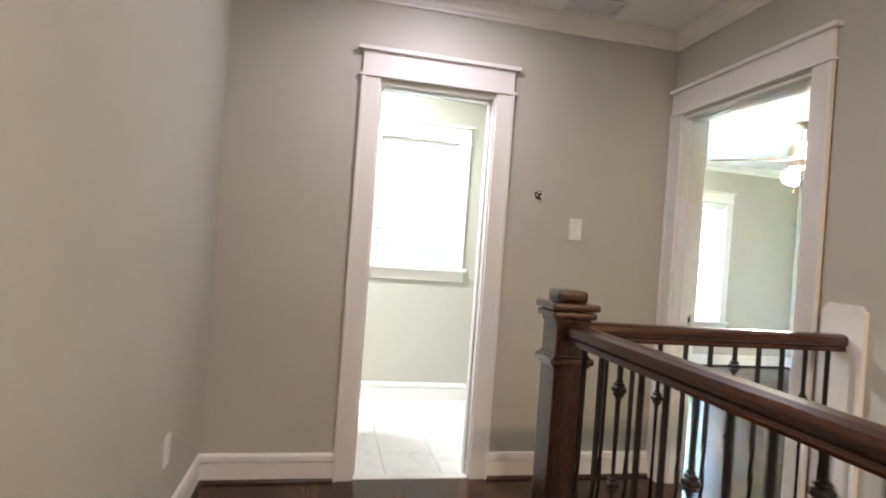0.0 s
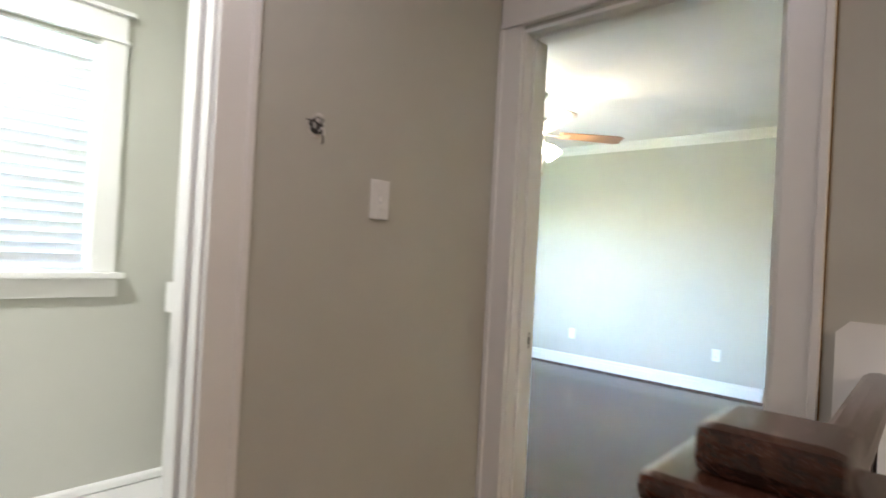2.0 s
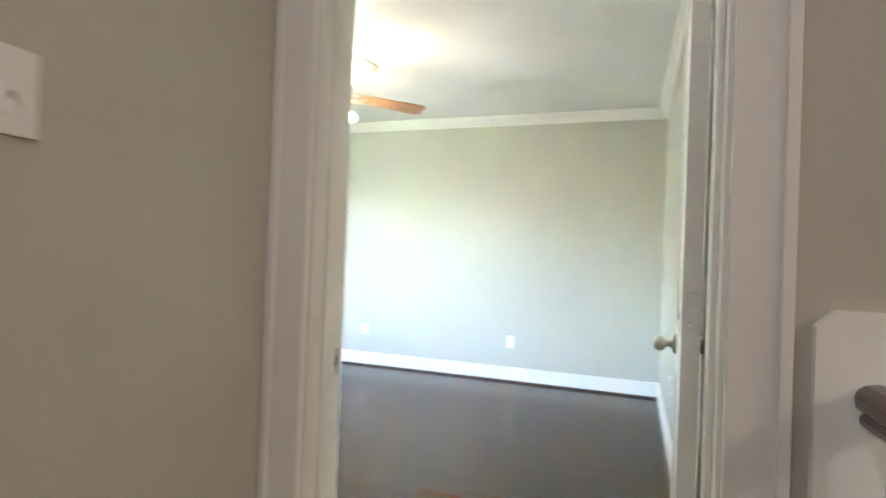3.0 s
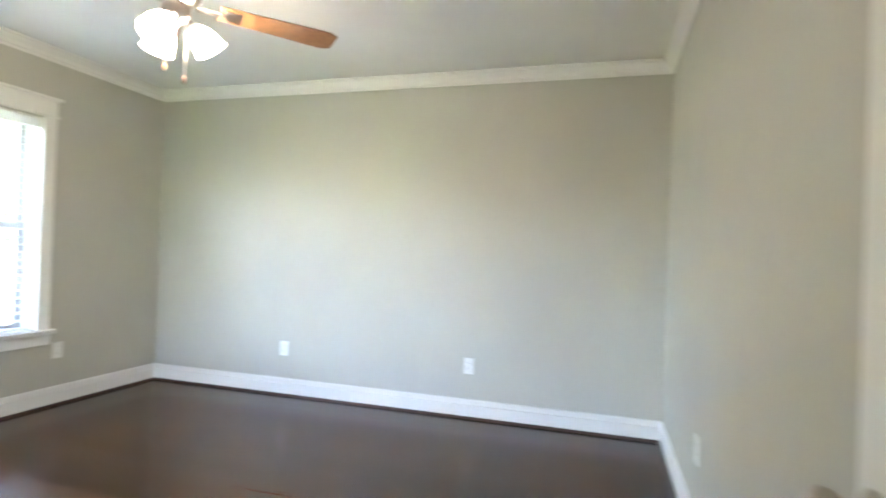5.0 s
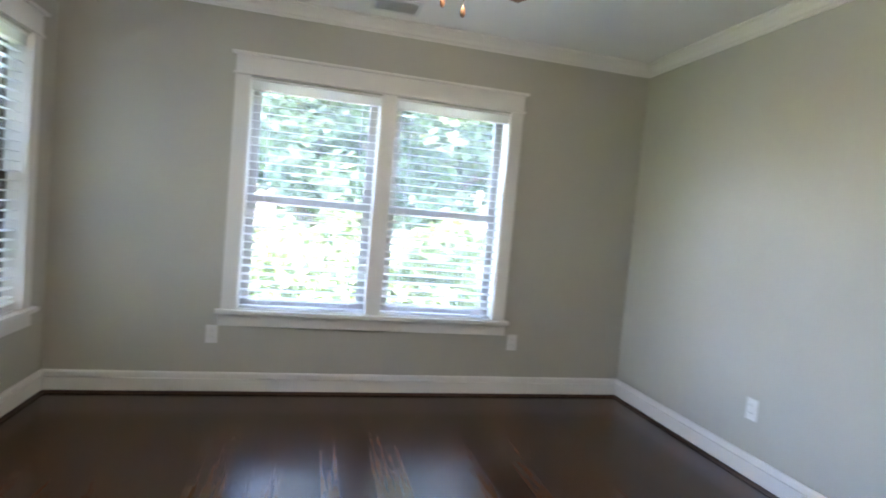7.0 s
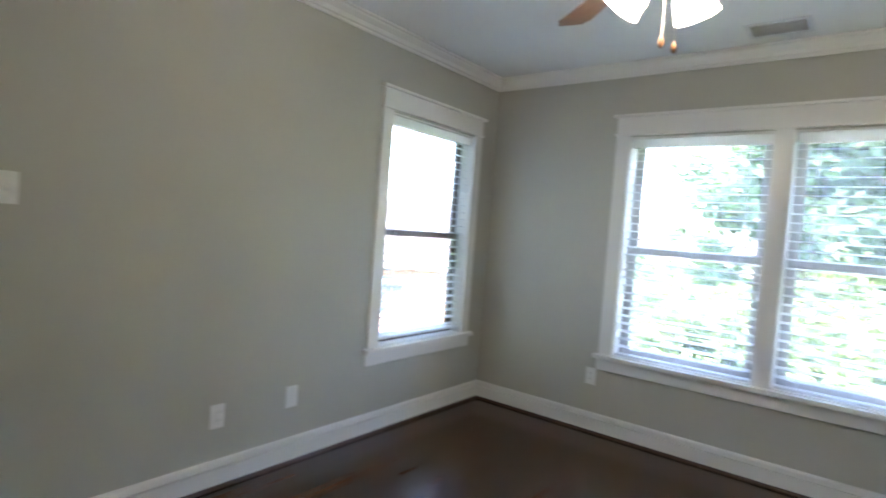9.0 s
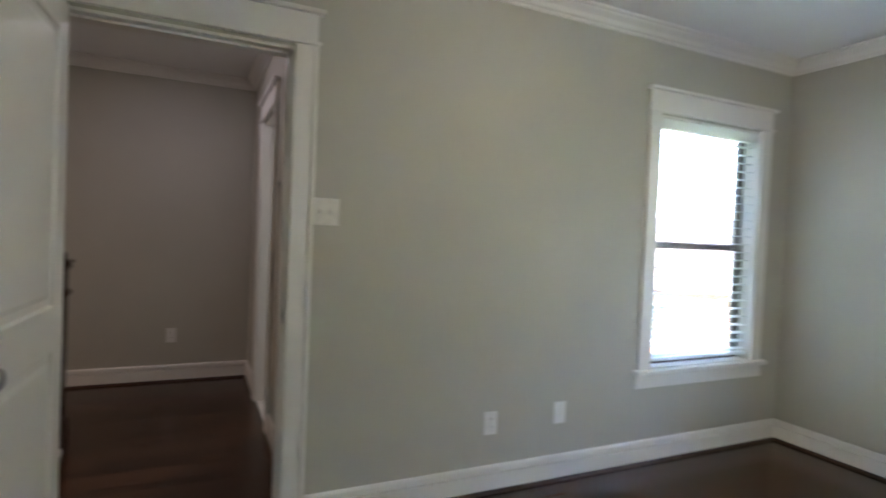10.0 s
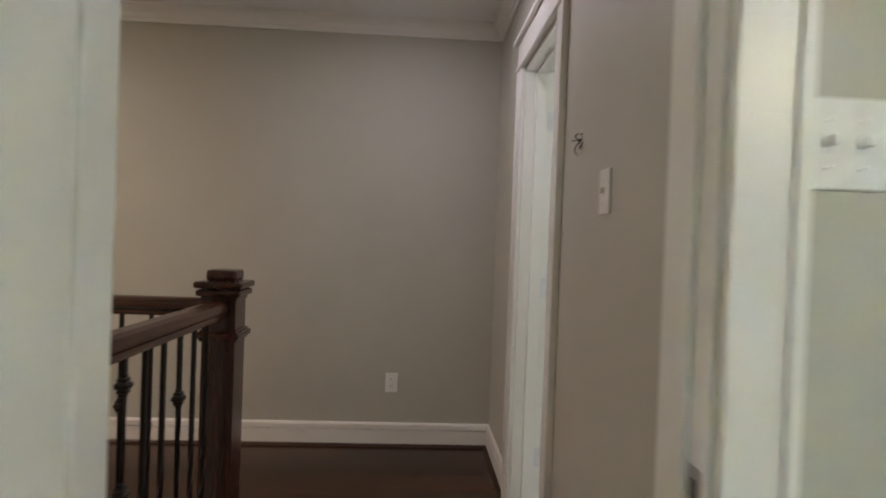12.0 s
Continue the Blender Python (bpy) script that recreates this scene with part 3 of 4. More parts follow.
def window(name, label, side, face, depth, spans, low, high, sash, blind_tilt, raise_by=0.0, room=(9, 9), slat_gap=0.046):
    """A trimmed window in a wall: casing, stool, apron, sashes and glass for each span, and a blind in each."""
    w = thing(name, label, "window", kind="structure")
    m = to_wall(side, face)
    a0, a1 = spans[0][0], spans[-1][1]
    # trim
    for u0, u1 in ((a0 - CAS, a0 + 0.004), (a1 - 0.004, a1 + CAS)):
        part("casing_board", box(u0, u1, 0, 0.018, low, high + 0.010, bevel=0.002, m=m), TRIM, w)
    for (p0, p1), (q0, q1) in zip(spans, spans[1:]):
        part("mullion", box(p1 - 0.004, q0 + 0.004, 0, 0.018, low, high + 0.010, bevel=0.002, m=m), TRIM, w)
    r0, r1 = min(0.012, room[0]), min(0.012, room[1])
    part("header_fillet", box(a0 - CAS - r0, a1 + CAS + r1, 0, 0.028, high + 0.010, high + 0.024, bevel=0.003, m=m), TRIM, w)
    part("header_board", box(a0 - CAS, a1 + CAS, 0, 0.020, high + 0.024, high + 0.132, bevel=0.002, m=m), TRIM, w)
    part("header_cap", box(a0 - CAS - 2 * r0, a1 + CAS + 2 * r1, 0, 0.040, high + 0.132, high + 0.150, bevel=0.003, m=m), TRIM, w)
    part("window_sill", box(a0 - CAS - 0.03, a1 + CAS + 0.03, 0, 0.050, low - 0.028, low, bevel=0.005, m=m), TRIM, w)
    part("apron", box(a0 - CAS - 0.012, a1 + CAS + 0.012, 0, 0.018, low - 0.108, low - 0.028, bevel=0.003, m=m), TRIM, w)
    for u0, u1 in spans:
        # reveal lining
        part("window_sill", box(u0, u1, -depth, 0.0, low - 0.02, low + 0.004, m=m), TRIM, w)
        for c0, c1, z0, z1 in ((u0 - 0.001, u0 + 0.010, low, high), (u1 - 0.010, u1 + 0.001, low, high), (u0 + 0.01, u1 - 0.01, high - 0.010, high + 0.001)):
            part("window_frame", box(c0, c1, -depth, 0.0, z0, z1, m=m), TRIM, w)
        mid = low + (high - low) * 0.49
        f = 0.055
        y0, y1 = -depth + 0.006, -depth + 0.036
        for part_y, z0, z1 in ((0.0, low + 0.004, mid + 0.02), (-0.026, mid - 0.02, high - 0.01)):
            s0, s1 = y0 + 0.018 + part_y * 0.7, y1 + 0.018 + part_y * 0.7
            g0, g1 = u0 + 0.010, u1 - 0.010
            bm = bmesh.new()
            add_box(bm, g0, g0 + f, s0, s1, z0, z1, m=m)
            add_box(bm, g1 - f, g1, s0, s1, z0, z1, m=m)
            add_box(bm, g0 + f, g1 - f, s0, s1, z0, z0 + 0.040, m=m)
            add_box(bm, g0 + f, g1 - f, s0, s1, z1 - 0.040, z1, m=m)
            part("sash", bm, sash, w)
            yc = (s0 + s1) / 2
            pane = part("pane", box(g0 + f, g1 - f, yc - 0.002, yc + 0.002, z0 + 0.040, z1 - 0.040, m=m), GLASS, w)
            pane.visible_shadow = False
        blind(side, face, u0 + 0.014, u1 - 0.014, low + 0.006 + raise_by, high - 0.011, -0.040, blind_tilt, slat_gap)
    return w


def blind(side, face, u0, u1, low, high, y, tilt, gap):
    slat_mat = SLATW if abs(tilt) > 30 else SLAT
    m = to_wall(side, face)
    b = thing("window_blind", "white slatted horizontal blind, slats tilted open" if abs(tilt) < 30 else "white slatted horizontal blind, slats nearly shut", "blind", "window blinds")
    part("headrail", box(u0, u1, y - 0.026, y + 0.030, high - 0.058, high - 0.001, bevel=0.003, m=m), SLAT, b)
    # one slat, slightly crowned, shared by all
    sm = bmesh.new()
    n = 4
    rows = []
    for k in range(n + 1):
        v = (k / n - 0.5) * 0.048
        z = 0.0022 * (1 - (2 * k / n - 1) ** 2)
        rows.append([(u0 + 0.004, v, z), (u1 - 0.004, v, z), (u1 - 0.004, v, z + 0.0022), (u0 + 0.004, v, z + 0.0022)])
    vs = [[sm.verts.new(c) for c in r] for r in rows]
    for a, c in zip(vs, vs[1:]):
        for k in range(4):
            sm.faces.new((a[k], a[(k + 1) % 4], c[(k + 1) % 4], c[k]))
    sm.faces.new(vs[0])
    sm.faces.new(vs[-1][::-1])
    me = bpy.data.meshes.new("slat")
    bmesh.ops.recalc_face_normals(sm, faces=sm.faces)
    sm.to_mesh(me)
    sm.free()
    me.materials.append(slat_mat)
    z = high - 0.058 - gap * 0.7
    rng = random.Random(int(u0 * 100))
    while z > low + 0.032:
        s = new("slat", me)
        s.parent = b
        s.matrix_basis = m @ pose(0, y, z, tilt + rng.uniform(-1.2, 1.2), 0, 0)
        z -= gap
    part("bottom_rail", box(u0 + 0.003, u1 - 0.003, y - 0.025, y + 0.025, low, low + 0.018, bevel=0.004, m=m), SLAT, b)
    for u in (u0 + 0.11, u1 - 0.11):
        for dy in (-0.0255, 0.0255):
            part("ladder_cord", box(u - 0.0008, u + 0.0008, y + dy - 0.0008, y + dy + 0.0008, low + 0.01, high - 0.05, m=m), SLAT, b)
    part("tilt_cord", box(u0 + 0.05, u0 + 0.052, y + 0.032, y + 0.034, high - 0.75, high - 0.05, m=m), SLAT, b)


window("window_1", "white trimmed double window with raised-light blinds", "n", BN, 0.17, NWIN, SILL, HEAD, SASHN, -9, slat_gap=0.052)
window("window_2", "white trimmed single window with dark sash", "w", BW, 0.135, (WWIN,), SILL, HEAD, SASH, -5, 0.03, slat_gap=0.052)
window("window_3", "white trimmed bathroom window with shut blind", "n", TN, 0.15, (TWIN,), 1.06, HEAD + 0.016, SASHW, 70, slat_gap=0.044)

# ---- stair railing ----
NX, NY = 1.041, 1.866
nw = thing("newel_post", "dark walnut square newel post with stacked cap", "newel post", at=(NX, NY, 0))


def square_bm(levels):
    """Stacked square blocks: (half width, low, high, bevel)."""
    bm = bmesh.new()
    for h, z0, z1, b in levels:
        add_box(bm, -h, h, -h, h, z0, z1, bevel=b)
    return bm


part("shaft", square_bm(((0.055, 0.0, 1.018, 0.003),)), NEWEL, nw)
part("base_moulding", square_bm(((0.068, 0.0, 0.17, 0.004), (0.062, 0.17, 0.19, 0.006))), NEWEL, nw)
part("collar", square_bm(((0.062, 0.860, 0.871, 0.004), (0.073, 0.869, 0.892, 0.010), (0.062, 0.890, 0.900, 0.004))), CAPWOOD, nw)
part("cap_neck", square_bm(((0.060, 0.998, 1.016, 0.006),)), NEWEL, nw)
part("cap_moulding", square_bm(((0.074, 1.013, 1.037, 0.0105),)), CAPWOOD, nw)
part("cap", square_bm(((0.080, 1.040, 1.064, 0.010),)), CAPWOOD, nw)
part("finial_block", square_bm(((0.050, 1.063, 1.103, 0.013),)), CAPWOOD, nw)
nw2 = copy_thing(nw, pose(NX, -1.45, 0))

RAIL_PROF = ((-0.024, 0.0), (0.024, 0.0), (0.026, 0.008), (0.022, 0.016), (0.031, 0.026), (0.033, 0.040), (0.029, 0.052), (0.018, 0.060), (0.0, 0.063),
             (-0.018, 0.060), (-0.029, 0.052), (-0.033, 0.040), (-0.031, 0.026), (-0.022, 0.016), (-0.026, 0.008))
RAIL_Z = 0.940
r1 = thing("stair_railing", "dark walnut handrail on black iron balusters along the stairwell", "railing", "stair railings")
part("handrail", run((NX, -1.38), (NX, NY - 0.054), (1, 0), [(o, RAIL_Z + z) for o, z in RAIL_PROF]), RAIL, r1)
r2 = thing("stair_railing", "dark walnut handrail on iron balusters ending at a wall board", "railing", "stair railings")
part("handrail", run((NX + 0.054, NY), (HE - 0.020, NY), (0, 1), [(o, RAIL_Z + z) for o, z in RAIL_PROF]), RAILX, r2)
# white shoe boards under the balusters
part("shoe_rail", box(NX - 0.062, NX + 0.062, -1.37, NY - 0.07, 0.0, 0.035, bevel=0.004), TRIM, r1, "white painted base board")
part("shoe_rail", box(NX + 0.07, HE - 0.02, NY - 0.062, NY + 0.062, 0.0, 0.035, bevel=0.004), TRIM, r2, "white painted base board")


def baluster_mesh(knots):
    bm = bmesh.new()
    h = 0.0058
    z0, z1 = 0.034, RAIL_Z + 0.004
    # square bar with a short twist
    cuts = [z0, 0.36] + [0.36 + 0.02 * k for k in range(1, 13)] + [z1] if not knots else [z0, z1]
    ring = []
    for z in cuts:
        tw = 0.0 if z <= 0.36 else min(1.0, (z - 0.36) / 0.24) * math.pi
        ring.append([bm.verts.new((h * 1.414 * math.cos(tw + math.pi / 4 + k * math.pi / 2), h * 1.414 * math.sin(tw + math.pi / 4 + k * math.pi / 2), z)) for k in range(4)])
    for a, b in zip(ring, ring[1:]):
        for k in range(4):
            bm.faces.new((a[k], a[(k + 1) % 4], b[(k + 1) % 4], b[k]))
    bm.faces.new(ring[0][::-1])
    bm.faces.new(ring[-1])
    for kz in knots:
        for half, dz0, dz1 in ((0.010, -0.026, -0.018), (0.015, -0.018, -0.009), (0.021, -0.008, 0.008), (0.015, 0.009, 0.018), (0.010, 0.018, 0.026)):
            r = bmesh.ops.create_cone(bm, cap_ends=True, segments=4, radius1=half * 1.1, radius2=half * 1.1, depth=(dz1 - dz0), matrix=pose(0, 0, kz + (dz0 + dz1) / 2, 0, 0, 45))
            bmesh.ops.bevel(bm, geom=list({e for v in r["verts"] for e in v.link_edges}), offset=(dz1 - dz0) * 0.3, segments=1, affect="EDGES")
    add_box(bm, -0.013, 0.013, -0.013, 0.013, 0.0345, 0.058, bevel=0.004)
    me = bpy.data.meshes.new("baluster")
    bmesh.ops.recalc_face_normals(bm, faces=bm.faces)
    bm.to_mesh(me)
    bm.free()
    me.materials.append(IRON)
    return me


BAL = [baluster_mesh(()), baluster_mesh((0.755,)), baluster_mesh((0.87, 0.62))]
ORDER = (0, 0, 1, 0, 0, 2)


def balusters(rail, spots, start):
    for k, (x, y) in enumerate(spots):
        ob = new("baluster", BAL[ORDER[(k + start) % 6]])
        ob.parent = rail
        ob.matrix_basis = pose(x, y, 0)


balusters(r1, [(NX, NY - 0.145 - 0.100 * k) for k in range(31)], 3)
balusters(r2, [(NX + 0.155 + 0.098 * k, NY) for k in range(10)], 0)
# board on the wall that takes the rail's end
bm = bmesh.new()
w0, w1, t0, t1 = NY - 0.085, NY + 0.085, 1.085, 1.112
pts = ((w0, 0.0), (w1, 0.0), (w1, t0), (w1 - 0.026, t1), (w0 + 0.026, t1), (w0, t0))
fa = [bm.verts.new((HE, y, z)) for y, z in pts]
fb = [bm.verts.new((HE - 0.020, y, z)) for y, z in pts]
for k in range(6):
    bm.faces.new((fa[k], fa[(k + 1) % 6], fb[(k + 1) % 6], fb[k]))
bm.faces.new(fa)
bm.faces.new(fb[::-1])
tagged(link_mesh("trim_rail_board", bm, TRIM), "white painted wall board with clipped corners", "wall board", kind="structure")
# white fascia round the stair opening
tagged(link_mesh("trim_landing_edge", box(WELL[0] - 0.001, WELL[0] + 0.012, WELL[2], WELL[3] + 0.001, -0.25, -0.001), TRIM), "white painted landing edge board", "edge board", kind="structure")
tagged(link_mesh("trim_landing_end", box(WELL[0] + 0.012, HE, WELL[3] - 0.012, WELL[3] + 0.001, -0.25, -0.001), TRIM), "white painted landing edge board", "edge board", kind="structure")

# ---- ceiling fan ----
FX, FY = 4.172, 4.140
fan = thing("ceiling_fan", "brushed nickel ceiling fan with oak blades and lit glass shades", "ceiling fan", at=(FX, FY, 0))
part("canopy", lathe(((0.066, CEIL), (0.066, CEIL - 0.012), (0.058, CEIL - 0.035), (0.034, CEIL - 0.058), (0.014, CEIL - 0.062))), NICKEL, fan)
part("downrod", lathe(((0.011, CEIL - 0.055), (0.011, 2.325))), NICKEL, fan)
part("motor_housing", lathe(((0.020, 2.345), (0.045, 2.335), (0.070, 2.318), (0.088, 2.290), (0.095, 2.255), (0.095, 2.225), (0.080, 2.205), (0.055, 2.195), (0.05, 2.19))), NICKEL, fan)
part("switch_housing", lathe(((0.050, 2.192), (0.058, 2.180), (0.058, 2.140), (0.040, 2.118), (0.018, 2.108), (0.008, 2.095), (0.0001, 2.09))), NICKEL, fan)


def blade_bm():
    bm = bmesh.new()
    prof = []
    for k in range(13):
        u = k / 12
        x = 0.17 + 0.525 * u
        half = 0.050 + 0.020 * u
        if u > 0.92:
            half -= (u - 0.92) * 0.25
        prof.append((x, half))
    top, bot = [], []
    for x, h in prof:
        top.append([bm.verts.new((x, -h, 0.003)), bm.verts.new((x, h, 0.003))])
        bot.append([bm.verts.new((x, -h, -0.003)), bm.verts.new((x, h, -0.003))])
    for i in range(12):
        bm.faces.new((top[i][0], top[i + 1][0], top[i + 1][1], top[i][1]))
        bm.faces.new((bot[i][0], bot[i][1], bot[i + 1][1], bot[i + 1][0]))
        bm.faces.new((top[i][0], bot[i][0], bot[i + 1][0], top[i + 1][0]))
        bm.faces.new((top[i][1], top[i + 1][1], bot[i + 1][1], bot[i][1]))
    bm.faces.new((top[0][0], top[0][1], bot[0][1], bot[0][0]))
    bm.faces.new((top[12][0], bot[12][0], bot[12][1], top[12][1]))
    return bm


def arm_bm():
    bm = bmesh.new()
    add_box(bm, 0.08, 0.20, -0.014, 0.014, -0.012, -0.005, bevel=0.002)
    add_box(bm, 0.19, 0.26, -0.036, 0.036, -0.009, -0.004, bevel=0.002)
    return bm


for k in range(4):
    b = part("blade", blade_bm(), BLADE, fan, "stained oak fan blade")
    b.matrix_basis = pose(0, 0, 2.205, 0, 0, -40 + 90 * k) @ pose(0, 0, 0, -13, 0, 0)
    part("blade_arm", arm_bm(), NICKEL, b)
SHADE_PROF = ((0.020, 0.0), (0.030, -0.006), (0.046, -0.030), (0.057, -0.062), (0.060, -0.090), (0.066, -0.112), (0.063, -0.112), (0.056, -0.090), (0.052, -0.062), (0.042, -0.032), (0.022, -0.010))
for k in range(3):
    m = pose(0, 0, 2.140, 0, 0, -47 + 120 * k) @ pose(0.050, 0, 0, 0, -38, 0)
    bm = bmesh.new()
    add_lathe(bm, SHADE_PROF, m @ pose(0, 0, -0.035), 20)
    part("shade", bm, SHADE, fan, "frosted white glass shade, lit")
    part("lamp_arm", lathe(((0.010, 0.02), (0.012, -0.02), (0.022, -0.028), (0.023, -0.045)), m, 12), NICKEL, fan)
for x, y, z in ((0.030, -0.028, 1.884), (-0.024, 0.026, 1.924)):
    bm = bmesh.new()
    add_box(bm, x - 0.0012, x + 0.0012, y - 0.0012, y + 0.0012, z, 2.13)
    zz = z + 0.02
    while zz < 2.10:
        bmesh.ops.create_icosphere(bm, subdivisions=1, radius=0.0028, matrix=Matrix.Translation((x, y, zz)))
        zz += 0.012
    c = part("pull_chain", bm, NICKEL, fan)
    # brass pull, given the oak blade colour in place of metal
    part("chain_pull", lathe(((0.0001, z - 0.018), (0.007, z - 0.012), (0.009, z), (0.006, z + 0.010), (0.0025, z + 0.018)), pose(x, y, 0), 12), BLADE, c, "small brass-toned pull")

# ---- vents, recessed lights ----


def recessed(x, y, label):
    t = thing("recessed_light", label, "ceiling light", "recessed lights", at=(x, y, CEIL))
    part("trim_ring", lathe(((0.098, 0.0), (0.098, -0.003), (0.090, -0.007), (0.072, -0.006), (0.072, 0.0))), PLATE, t)
    part("lens", lathe(((0.071, -0.001), (0.071, -0.005), (0.0001, -0.0055))), LED, t, "glowing round lens")


# the first fitting is in view; the other three go with added lamps
for x, y in ((0.74, 2.43), (0.40, -0.60), (1.60, -0.40), (0.30, 3.80)):
    recessed(x, y, "round recessed ceiling light, lit")


def air_vent(x0, x1, y0, y1, along):
    t = thing("ceiling_vent", "white metal louvred air vent in the ceiling", "air vent", "ceiling vents")
    # grey sheet, its colour stands for the shade between the louvres
    part("shade_sheet", box(x0 + 0.02, x1 - 0.02, y0 + 0.02, y1 - 0.02, CEIL - 0.003, CEIL - 0.001), VENTDARK, t)
    for a in ((x0, x1, y0, y0 + 0.024), (x0, x1, y1 - 0.024, y1), (x0, x0 + 0.024, y0 + 0.024, y1 - 0.024), (x1 - 0.024, x1, y0 + 0.024, y1 - 0.024)):
        part("frame", box(*a, CEIL - 0.009, CEIL, bevel=0.002), VENT, t)
    n = int(((y1 - y0) - 0.05) / 0.016) if along == "x" else int(((x1 - x0) - 0.05) / 0.016)
    for k in range(n):
        if along == "x":
            yy = y0 + 0.032 + 0.016 * k
            bm = box(x0 + 0.024, x1 - 0.024, -0.006, 0.006, -0.0008, 0.0008, m=pose(0, yy, CEIL - 0.008, 35, 0, 0))
        else:
            xx = x0 + 0.032 + 0.016 * k
            bm = box(-0.006, 0.006, y0 + 0.024, y1 - 0.024, -0.0008, 0.0008, m=pose(xx, 0, CEIL - 0.008, 0, 35, 0))
        part("slat", bm, VENT, t)


air_vent(4.06, 4.36, 5.74, 5.95, "x")
air_vent(1.38, 1.68, 2.72, 2.90, "y")

# ---- outlets and switches ----


def outlet(side, at, a, z, label="white duplex power outlet on the wall"):
    m = to_wall(side, at)
    t = thing("power_outlet", label, "outlet", "power outlets")
    part("cover_plate", box(a - 0.036, a + 0.036, 0, 0.006, z - 0.058, z + 0.058, bevel=0.0025, m=m), PLATE, t)
    for dz in (-0.021, 0.021):
        s = part("socket", box(a - 0.017, a + 0.017, 0.005, 0.0085, z + dz - 0.014, z + dz + 0.014, bevel=0.002, m=m), PLATE, t)
        for dx in (-0.006, 0.006):
            part("slot", box(a + dx - 0.001, a + dx + 0.001, 0.0082, 0.0089, z + dz - 0.002, z + dz + 0.007, m=m), SLOT, s)
    part("screw", lathe(((0.003, 0.0), (0.003, 0.001), (0.0001, 0.0012)), m @ pose(a, 0.006, z, -90, 0, 0), 8), PLATE, t)


def blank_plate(side, at, a, z):
    m = to_wall(side, at)
    t = thing("cable_plate", "white cable wall plate", "wall plate", "wall plates")
    part("cover_plate", box(a - 0.036, a + 0.036, 0, 0.006, z - 0.058, z + 0.058, bevel=0.0025, m=m), PLATE, t)
    for dz in (-0.042, 0.042):
        part("screw", lathe(((0.003, 0.0), (0.003, 0.001), (0.0001, 0.0012)), m @ pose(a, 0.006, z + dz, -90, 0, 0), 8), PLATE, t)


def light_switch(side, at, a, z, gangs, label):
    m = to_wall(side, at)
    t = thing("light_switch", label, "light switch", "light switches")
    w = 0.036 + 0.023 * (gangs - 1)
    part("cover_plate", box(a - w, a + w, 0, 0.006, z - 0.058, z + 0.058, bevel=0.0025, m=m), PLATE, t)
    for g in range(gangs):
        x = a + (g - (gangs - 1) / 2) * 0.046
        part("toggle", box(x - 0.0045, x + 0.0045, 0.004, 0.017, z - 0.004, z + 0.010, bevel=0.002, m=m), PLATE, t)
        part("toggle_slot", box(x - 0.0055, x + 0.0055, 0.0058, 0.0066, z - 0.012, z + 0.012, m=m), VENT, t)
        for dz in (-0.030, 0.030):
            part("screw", lathe(((0.003, 0.0), (0.003, 0.001), (0.0001, 0.0012)), m @ pose(x, 0.006, z + dz, -90, 0, 0), 8), PLATE, t)


outlet("e", BE, 4.844, 0.378)
outlet("e", BE, 3.305, 0.380)
outlet("n", BN, 5.285, 0.396, "white duplex power outlet under the window")
outlet("n", BN, 3.235, 0.388, "white duplex power outlet under the window")
outlet("w", BW, 3.919, 0.353)
blank_plate("w", BW, 4.345, 0.364)
outlet("s", BS, 4.84, 0.405)
outlet("w", HW, 2.408, 0.378, "white duplex power outlet on the hall wall")
light_switch("n", HN, 1.591, 1.368, 1, "white single toggle light switch on the hall wall")
light_switch("w", BW, 3.053, 1.364, 2, "white double toggle light switch beside the door")

# hole in the hall wall with cut wires
h = thing("wall_hole", "torn hole in the wall with loose wires", "wall damage")
rng = random.Random(4)
bm = bmesh.new()
ring0, ring1 = [], []
for k in range(18):
    a = 2 * math.pi * k / 18
    r = 0.022 * (1 + 0.25 * rng.uniform(-1, 1))
    ring0.append(bm.verts.new((1.362 + r * math.cos(a), HN - 0.0015, 1.540 + r * 1.1 * math.sin(a))))
    r *= 1.28
    ring1.append(bm.verts.new((1.362 + r * math.cos(a), HN - 0.003 * rng.random(), 1.540 + r * 1.1 * math.sin(a))))
for k in range(18):
    bm.faces.new((ring0[k], ring0[(k + 1) % 18], ring1[(k + 1) % 18], ring1[k]))
part("torn_edge", bm, HOLE, h, "ragged pale drywall edge")
# dark disc on the wall face paints the hole's shaded inside
part("cavity_shade_disc", lathe(((0.024, 0.0), (0.020, 0.0006), (0.0001, 0.0008)), pose(1.362, HN - 0.0002, 1.540, 90, 0, 0), 14), SLOT, h)
for fx, fz, fr, fa in ((0.004, 0.012, 0.011, 20), (-0.009, -0.002, 0.008, 75), (0.010, -0.010, 0.009, 140)):
    part("paper_flap", box(-fr, fr, -0.001, 0.0005, -fr * 0.45, fr * 0.45, bevel=0.0004, m=pose(1.362 + fx, HN - 0.004, 1.540 + fz, 12, fa, 8)), HOLE, h, "loose pale drywall paper")
for ang, ln in ((-75, 0.050), (170, 0.040), (60, 0.022)):
    c = bpy.data.curves.new("wire", "CURVE")
    c.dimensions, c.bevel_depth = "3D", 0.0016
    sp = c.splines.new("NURBS")
    sp.points.add(3)
    ca, sa = math.cos(radians(ang)), math.sin(radians(ang))
    for p, (f, o) in zip(sp.points, ((0, 0.0), (0.3, 0.022), (0.7, 0.026), (1, 0.012))):
        p.co = (1.362 + ca * ln * f, HN - o, 1.540 + sa * ln * f, 1)
    sp.use_endpoint_u = True
    c.materials.append(WIRE)
    ob = new("wire", c)
    ob.parent = h

